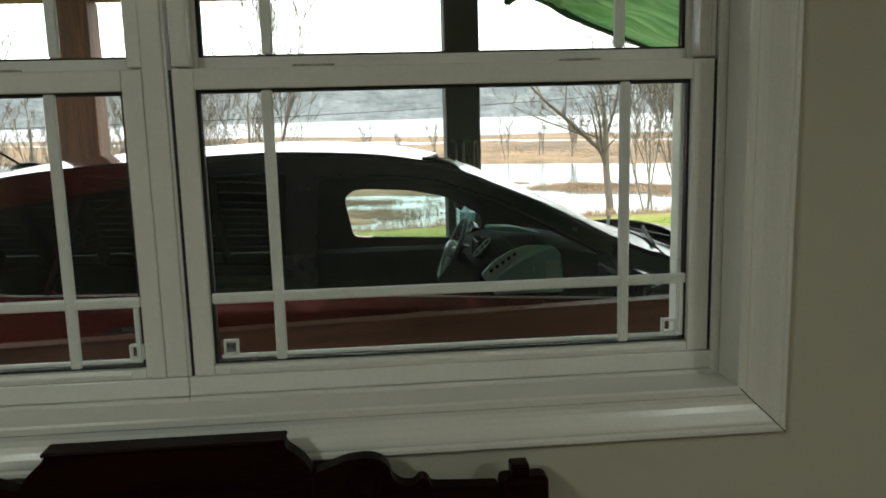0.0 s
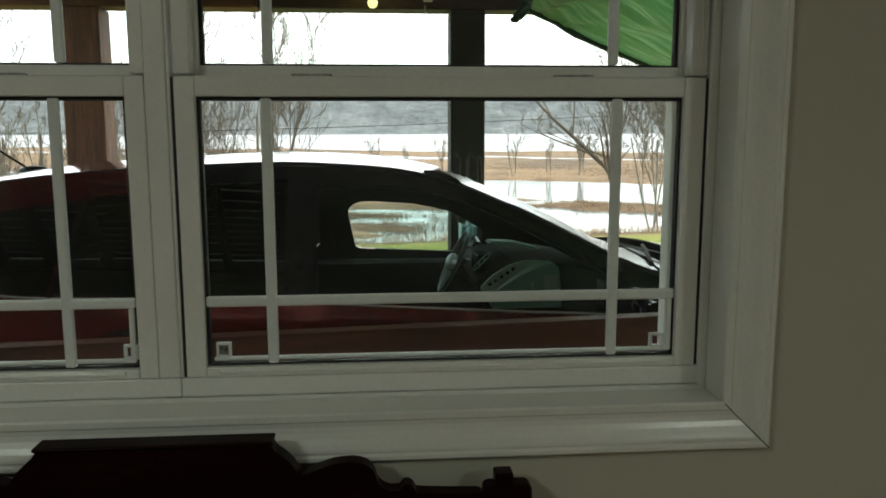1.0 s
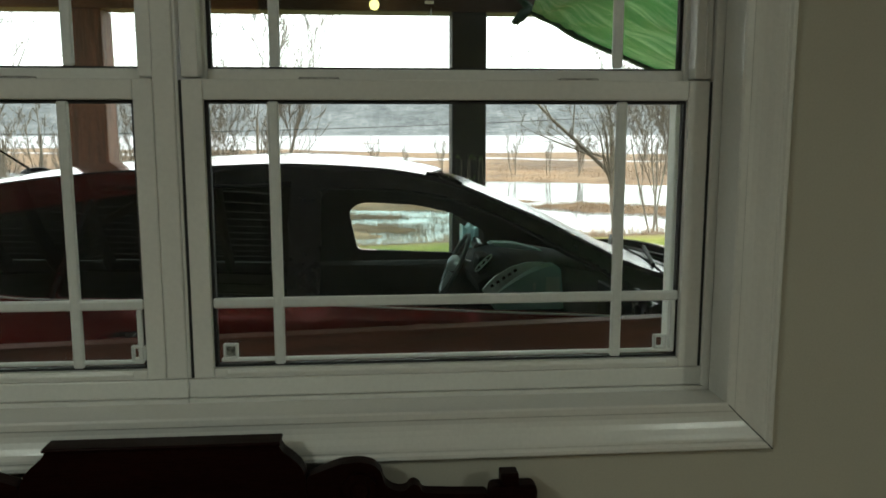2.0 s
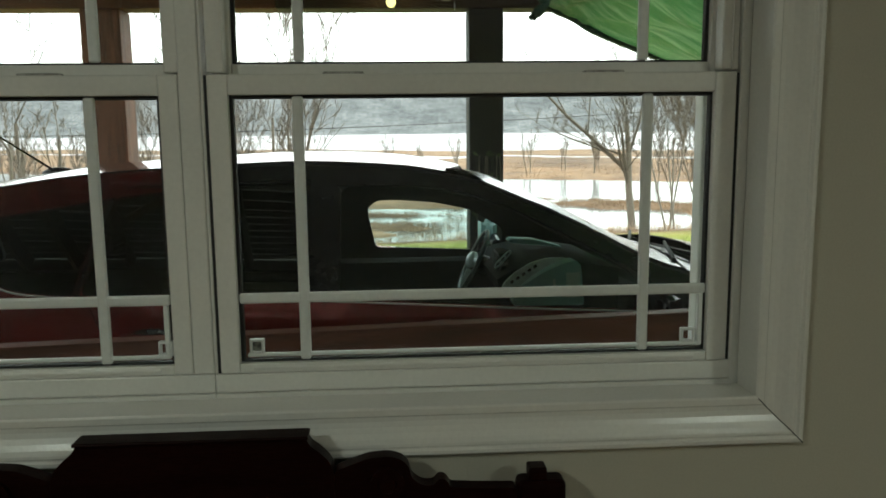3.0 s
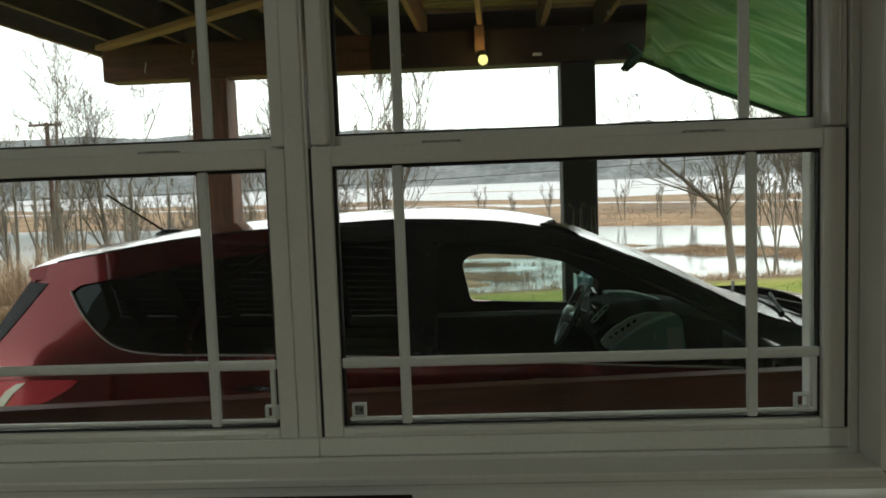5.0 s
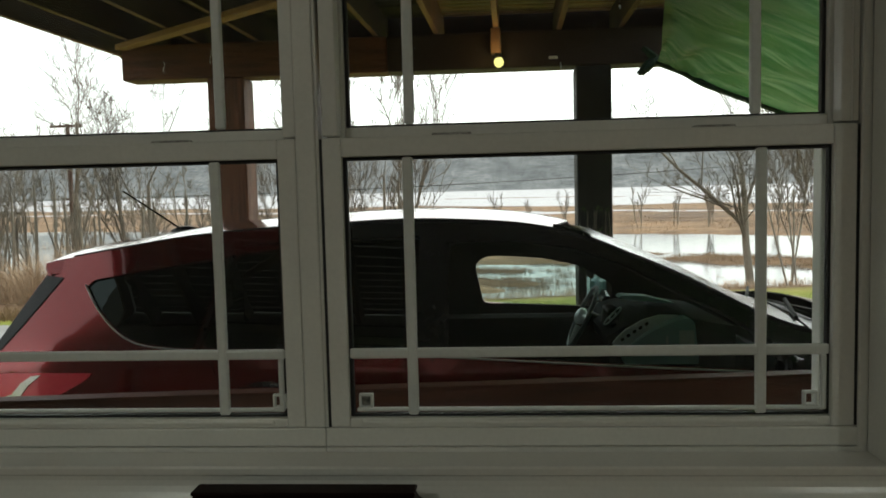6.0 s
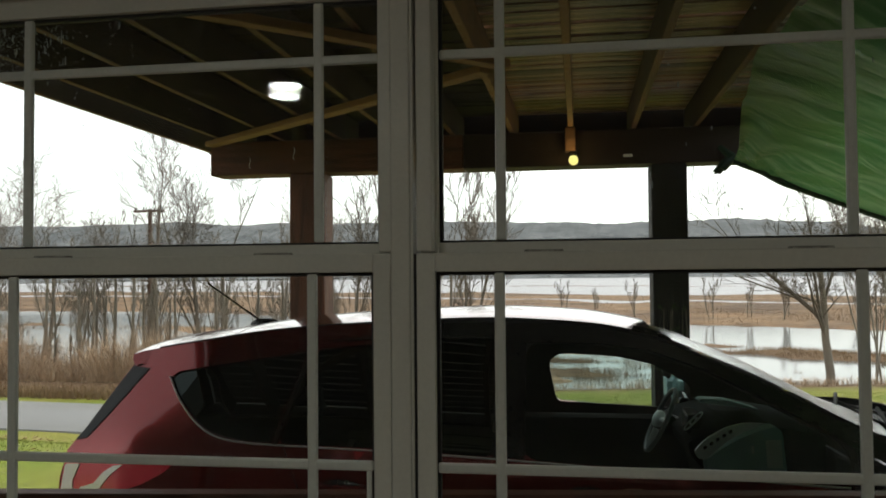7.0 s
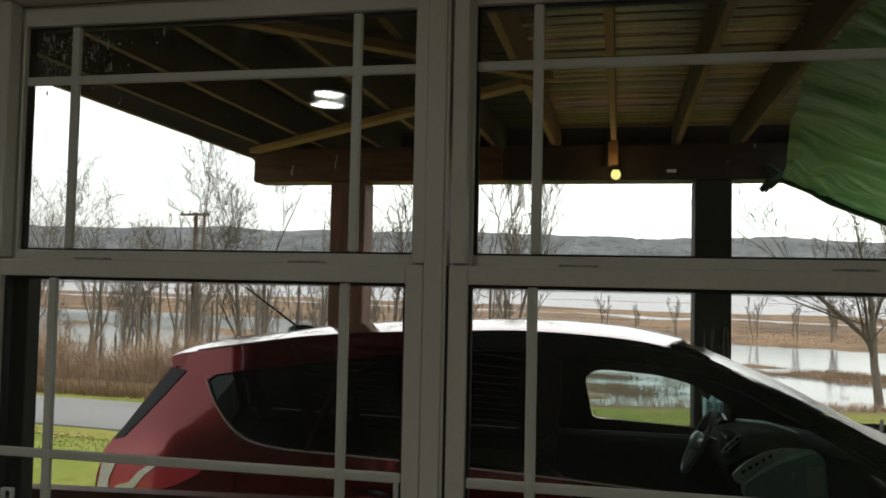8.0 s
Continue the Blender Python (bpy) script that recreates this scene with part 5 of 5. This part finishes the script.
def rods_mesh(name, rods, sides):
    verts, faces = [], []
    for a, b, r0, r1 in rods:
        d = (b - a).normalized()
        u = d.orthogonal().normalized()
        v = d.cross(u)
        n = sides if r0 > 0.03 else 3
        k = len(verts)
        for c, r in ((a, r0), (b, r1)):
            for i in range(n):
                t = math.tau * i / n
                verts.append(c + (u * math.cos(t) + v * math.sin(t)) * r)
        for i in range(n):
            j = (i + 1) % n
            faces.append((k + i, k + j, k + n + j, k + n + i))
    me = bpy.data.meshes.new(name)
    me.from_pydata(verts, [], faces)
    me.shade_smooth()
    return me


def bare_tree(seed, label, group, **k):
    t = tagged(new("tree"), label, "tree", group)
    trunk, crown = grow_tree(seed, **k)
    for nm, rods, mt in (("trunk", trunk, BARK), ("crown", crown, TWIG)):
        me = rods_mesh(nm, rods, 7)
        me.materials.append(mt)
        o = new(nm, me)
        o.parent = t
    return t


def stand(x, y, turn, s):
    return pose(x, y, ground_z(x, y) - 0.1, 0, 0, turn) @ Matrix.Diagonal((s, s, s, 1))


def plant(proto, x, y, turn, s):
    """Another tree of that kind, at its own size."""
    made = copy_thing(proto, pose(x, y, ground_z(x, y) - 0.1, 0, 0, turn))
    made.scale = (s, s, s)
    return made


BANK = "bare trees on the river bank"
TALL = "tall bare grey-barked tree beyond the road"
protos = [bare_tree(16, TALL, BANK, height=15, girth=0.19, spread=0.68, twiggy=1.08, rmin=0.0115, crook=0.9),
          bare_tree(12, TALL, BANK, height=14, girth=0.15, spread=0.62, twiggy=1.08, rmin=0.0115, crook=0.9),
          bare_tree(13, TALL, BANK, height=13, girth=0.13, spread=0.75, twiggy=1.05, rmin=0.0115, crook=1.0),
          bare_tree(14, "bare many-stemmed tree beyond the road", BANK, height=11, girth=0.13, spread=0.5, stems=3, twiggy=0.95, rmin=0.0105, crook=0.5)]
SPOTS = [(-23.6, 43, 0, 1.0, 0), (-20.4, 43, 40, 0.92, 1), (-16.4, 43, 80, 0.86, 2), (-11.6, 44, 200, 1.3, 3), (-6.0, 46, 130, 1.25, 3), (-8.3, 49, 10, 0.85, 3), (-30.0, 42, 60, 0.92, 2), (-34.6, 42, 160, 0.9, 1),
         (-37.5, 41, 20, 0.85, 0), (-26.0, 39, 100, 0.66, 2), (-18.6, 41, 250, 0.8, 0), (-13.4, 46, 310, 0.8, 3), (-40.0, 44, 290, 1.0, 3), (-31.0, 37, 75, 0.55, 0), (-27.8, 46, 33, 0.8, 1), (-9.6, 48, 140, 0.75, 3)]
for i, (x, y, turn, s, k) in enumerate(SPOTS):
    s *= 1.22 if k < 3 else 1.4
    if i in (0, 1, 2, 3):
        o = protos[k]
        o.matrix_world = pose(x, y, ground_z(x, y) - 0.1, 0, 0, turn)
        o.scale = (s, s, s)
    else:
        plant(protos[k], x, y, turn, s)

# thin saplings that crowd the bank behind the road
sapling = bare_tree(51, "thin bare sapling in the thicket beyond the road", "saplings on the bank", height=8.5, girth=0.085, spread=0.40, twiggy=0.75, rmin=0.0105, crook=0.5)
sapling.matrix_world = pose(-24.0, 33.5, ground_z(-24.0, 33.5) - 0.1)
wild = random.Random(77)
for _ in range(165):
    x = wild.uniform(-48, -9)
    y = 29.0 - 0.05 * x + abs(wild.gauss(0, 5))
    plant(sapling, x, y, wild.uniform(0, 360), wild.uniform(0.5, 1.15))

# the old leaning tree and its neighbour by the lawn's edge
old = bare_tree(31, "thick old bare tree with a long leaning limb", BANK, height=10.5, girth=0.22, spread=0.8, lean=(-0.10, 0), twiggy=1.25, rmin=0.0105, limbs=(((-0.3, 0, 3.6), (-1, 0, 0.9), 5.2, 0.11), ((-0.3, 0, 4.3), (-0.8, 0.2, 0.3), 2.4, 0.05), ((-0.3, 0, 4.4), (0.35, 0.3, 1), 3.2, 0.06)))
old.matrix_world = pose(11.75, 36.5, ground_z(11.75, 36.5) - 0.1)
young = bare_tree(35, "bare many-stemmed young tree beside the old one", BANK, height=9.5, girth=0.10, spread=0.45, stems=4, twiggy=0.95, rmin=0.0105, crook=0.6)
young.matrix_world = pose(13.6, 37, ground_z(13.6, 37) - 0.1)
plant(young, 17.0, 40, 120, 1.0)

# low bushes standing in the flood
bush = bare_tree(41, "low bare bush standing in the flooded reeds", "bushes in the flood", height=7, girth=0.15, spread=0.36, stems=3, twiggy=0.62, rmin=0.03)
MARSH = [(-0.5, 175, 0, 1.0), (6.5, 172, 50, 0.8), (14.2, 170, 110, 1.0), (28.6, 165, 170, 1.1), (36.5, 168, 220, 0.95), (41, 160, 280, 1.15), (44, 170, 30, 1.0), (-40, 190, 60, 1.1), (-60, 170, 130, 1.2), (-80, 180, 10, 1.1), (56, 165, 95, 1.2),
         (70, 175, 10, 1.0), (-22, 165, 200, 0.8), (-30, 168, 20, 0.8), (22, 182, 75, 0.6)]
for i, (x, y, turn, s) in enumerate(MARSH):
    if i == 0:
        bush.matrix_world = pose(x, y, WATER_Z - 0.1, 0, 0, turn)
    else:
        o = copy_thing(bush, pose(x, y, WATER_Z - 0.1, 0, 0, turn))
        o.scale = (s, s, s)


def utility_pole():
    x, y = -25.0, 45.0
    g = ground_z(x, y)
    p = thing("utility_pole", "weathered wooden utility pole with one crossarm", "utility pole", (x, y, g))
    b = bmesh.new()
    rod(b, (0, 0, -0.3), (0, 0, 5.62 - g), 0.17, 0.12, 12)
    part("pole", b, POLE_WOOD, p)
    part("crossarm", boxed(-1.0, 1.0, -0.20, -0.09, 5.40 - g, 5.54 - g, 0.01), POLE_WOOD, p)
    for ix in (-0.85, -0.35, 0.35, 0.85):
        b = bmesh.new()
        rod(b, (ix, -0.145, 5.54 - g), (ix, -0.145, 5.70 - g), 0.05, 0.03, 8)
        part("insulator", b, CABLE, p)
    part("bracket", boxed(-0.45, 0.45, -0.22, -0.10, 1.15 - g, 1.25 - g, 0.01), POLE_WOOD, p)


utility_pole()


def wire(points, r):
    b = bmesh.new()
    for a, c in zip(points, points[1:]):
        rod(b, a, c, r, r, 5, caps=False)
    return tagged(link_mesh("cable", b, CABLE), "thin black overhead cable along the road", "cable")


def sagging(a, c, sag, n=14):
    a, c = Vector(a), Vector(c)
    return [a.lerp(c, i / n) - Vector((0, 0, sag * 4 * (i / n) * (1 - i / n))) for i in range(n + 1)]


wire(sagging((-70, 45.2, 1.2), (-25, 45.0, 1.2), 0.15)[:-1] + sagging((-25, 44.85, 1.2), (30, 45, 3.2), 0.55), 0.022)

# ---- grass, brush, leaves ----


def blades(name, label, category, mat, count, where, size, width, seed, droop=0.4, clump=0.0):
    rnd = random.Random(seed)
    verts, faces = [], []
    for _ in range(count):
        x, y = where(rnd)
        z = ground_z(x, y)
        tall = size * (1 if not clump else max(0.25, 0.75 + 1.1 * noise.noise((x * clump, y * clump, 3.3))))
        h, w, a = tall * rnd.uniform(0.5, 1.3), width * rnd.uniform(0.6, 1.3), rnd.uniform(0, math.tau)
        bx, by = droop * h * math.cos(a) * rnd.random(), droop * h * math.sin(a) * rnd.random()
        c, s = math.cos(a + 1.57) * w, math.sin(a + 1.57) * w
        k = len(verts)
        verts += [(x - c, y - s, z - 0.02), (x + c, y + s, z - 0.02), (x + bx * 0.4 + c * 0.7, y + by * 0.4 + s * 0.7, z + h * 0.6), (x + bx * 0.4 - c * 0.7, y + by * 0.4 - s * 0.7, z + h * 0.6), (x + bx, y + by, z + h)]
        faces += [(k, k + 1, k + 2, k + 3), (k + 3, k + 2, k + 4)]
    me = bpy.data.meshes.new(name)
    me.from_pydata(verts, [], faces)
    me.materials.append(mat)
    return tagged(new(name, me), label, category, kind="stuff")


def lawn_spot(r):
    while True:
        y = r.uniform(7, 17.5)
        x = r.uniform(-20, -3)
        if y + 0.10 * x < 17.3:
            return x, y


def verge_spot(r):
    x = r.uniform(-4, 30)
    return x, r.uniform(21.8, 26.0) + 0.15 * x


def far_verge(r):
    x = r.uniform(-45, 0)
    return x, 21.7 - 0.10 * x + abs(r.gauss(0, 0.9))


blades("grass", "short wet green lawn with fallen leaves", "grass", GRASS, 26000, lawn_spot, 0.03, 0.006, 1, droop=1.2)
blades("grass", "green grass verge beyond the road", "grass", GRASS, 16000, verge_spot, 0.022, 0.02, 2, droop=4)
blades("dead_grass", "tan dead grass along the road's far edge", "dead grass", DEAD_GRASS, 12000, far_verge, 0.32, 0.02, 3)
blades("brush", "brown tangled brush on the bank", "brush", BRUSH, 60000, lambda r: ((lambda x: (x, 26.6 - 0.05 * x + abs(r.gauss(0, 6))))(r.uniform(-60, -2))), 1.8, 0.009, 4, droop=1.3, clump=0.30)
blades("brush", "reddish brush along the lawn's edge", "brush", BRUSH, 4500, lambda r: ((lambda x: (x, 26.8 + 0.2 * max(0, x) + abs(r.gauss(0, 1.6))))(r.uniform(-6, 34))), 0.32, 0.010, 5, droop=1.8)


def reed_spot(y0, y1):
    def pick(r):
        while True:
            y = r.uniform(y0, y1)
            x = r.uniform(-0.75, 0.62) * y
            if ground_z(x, y) > WATER_Z - 0.22 and noise.noise((x * 0.11, y * 0.06, 4.4)) > -0.25 + 0.5 * (r.random() - 0.5):
                return x, y
    return pick


blades("reeds", "pale tan reeds standing in the near flood", "reeds", DEAD_GRASS, 30000, reed_spot(57, 100), 0.42, 0.016, 6, droop=0.9)
blades("reeds", "pale tan reeds on the bars of the flats", "reeds", DEAD_GRASS, 22000, reed_spot(100, 210), 0.32, 0.03, 7, droop=0.9)
blades("reeds", "brown reeds on the far flats", "reeds", BRUSH, 14000, reed_spot(210, 430), 0.35, 0.06, 8, droop=0.9)


def fallen_leaves():
    rnd = random.Random(9)
    verts, faces = [], []
    for _ in range(700):
        x, y = lawn_spot(rnd)
        z, a, s = ground_z(x, y) + rnd.uniform(0.03, 0.07), rnd.uniform(0, 6.28), rnd.uniform(0.03, 0.06)
        k = len(verts)
        for i, (u, v) in enumerate(((1, 0), (0.2, 0.6), (-1, 0), (0.2, -0.6))):
            verts.append((x + s * (u * math.cos(a) - v * math.sin(a)), y + s * (u * math.sin(a) + v * math.cos(a)), z + (0.02 if i % 2 else 0)))
        faces.append((k, k + 1, k + 2, k + 3))
    me = bpy.data.meshes.new("leaves")
    me.from_pydata(verts, [], faces)
    me.materials.append(LEAF)
    return tagged(new("leaves", me), "tan fallen leaves scattered on the lawn", "leaves", kind="stuff")


fallen_leaves()
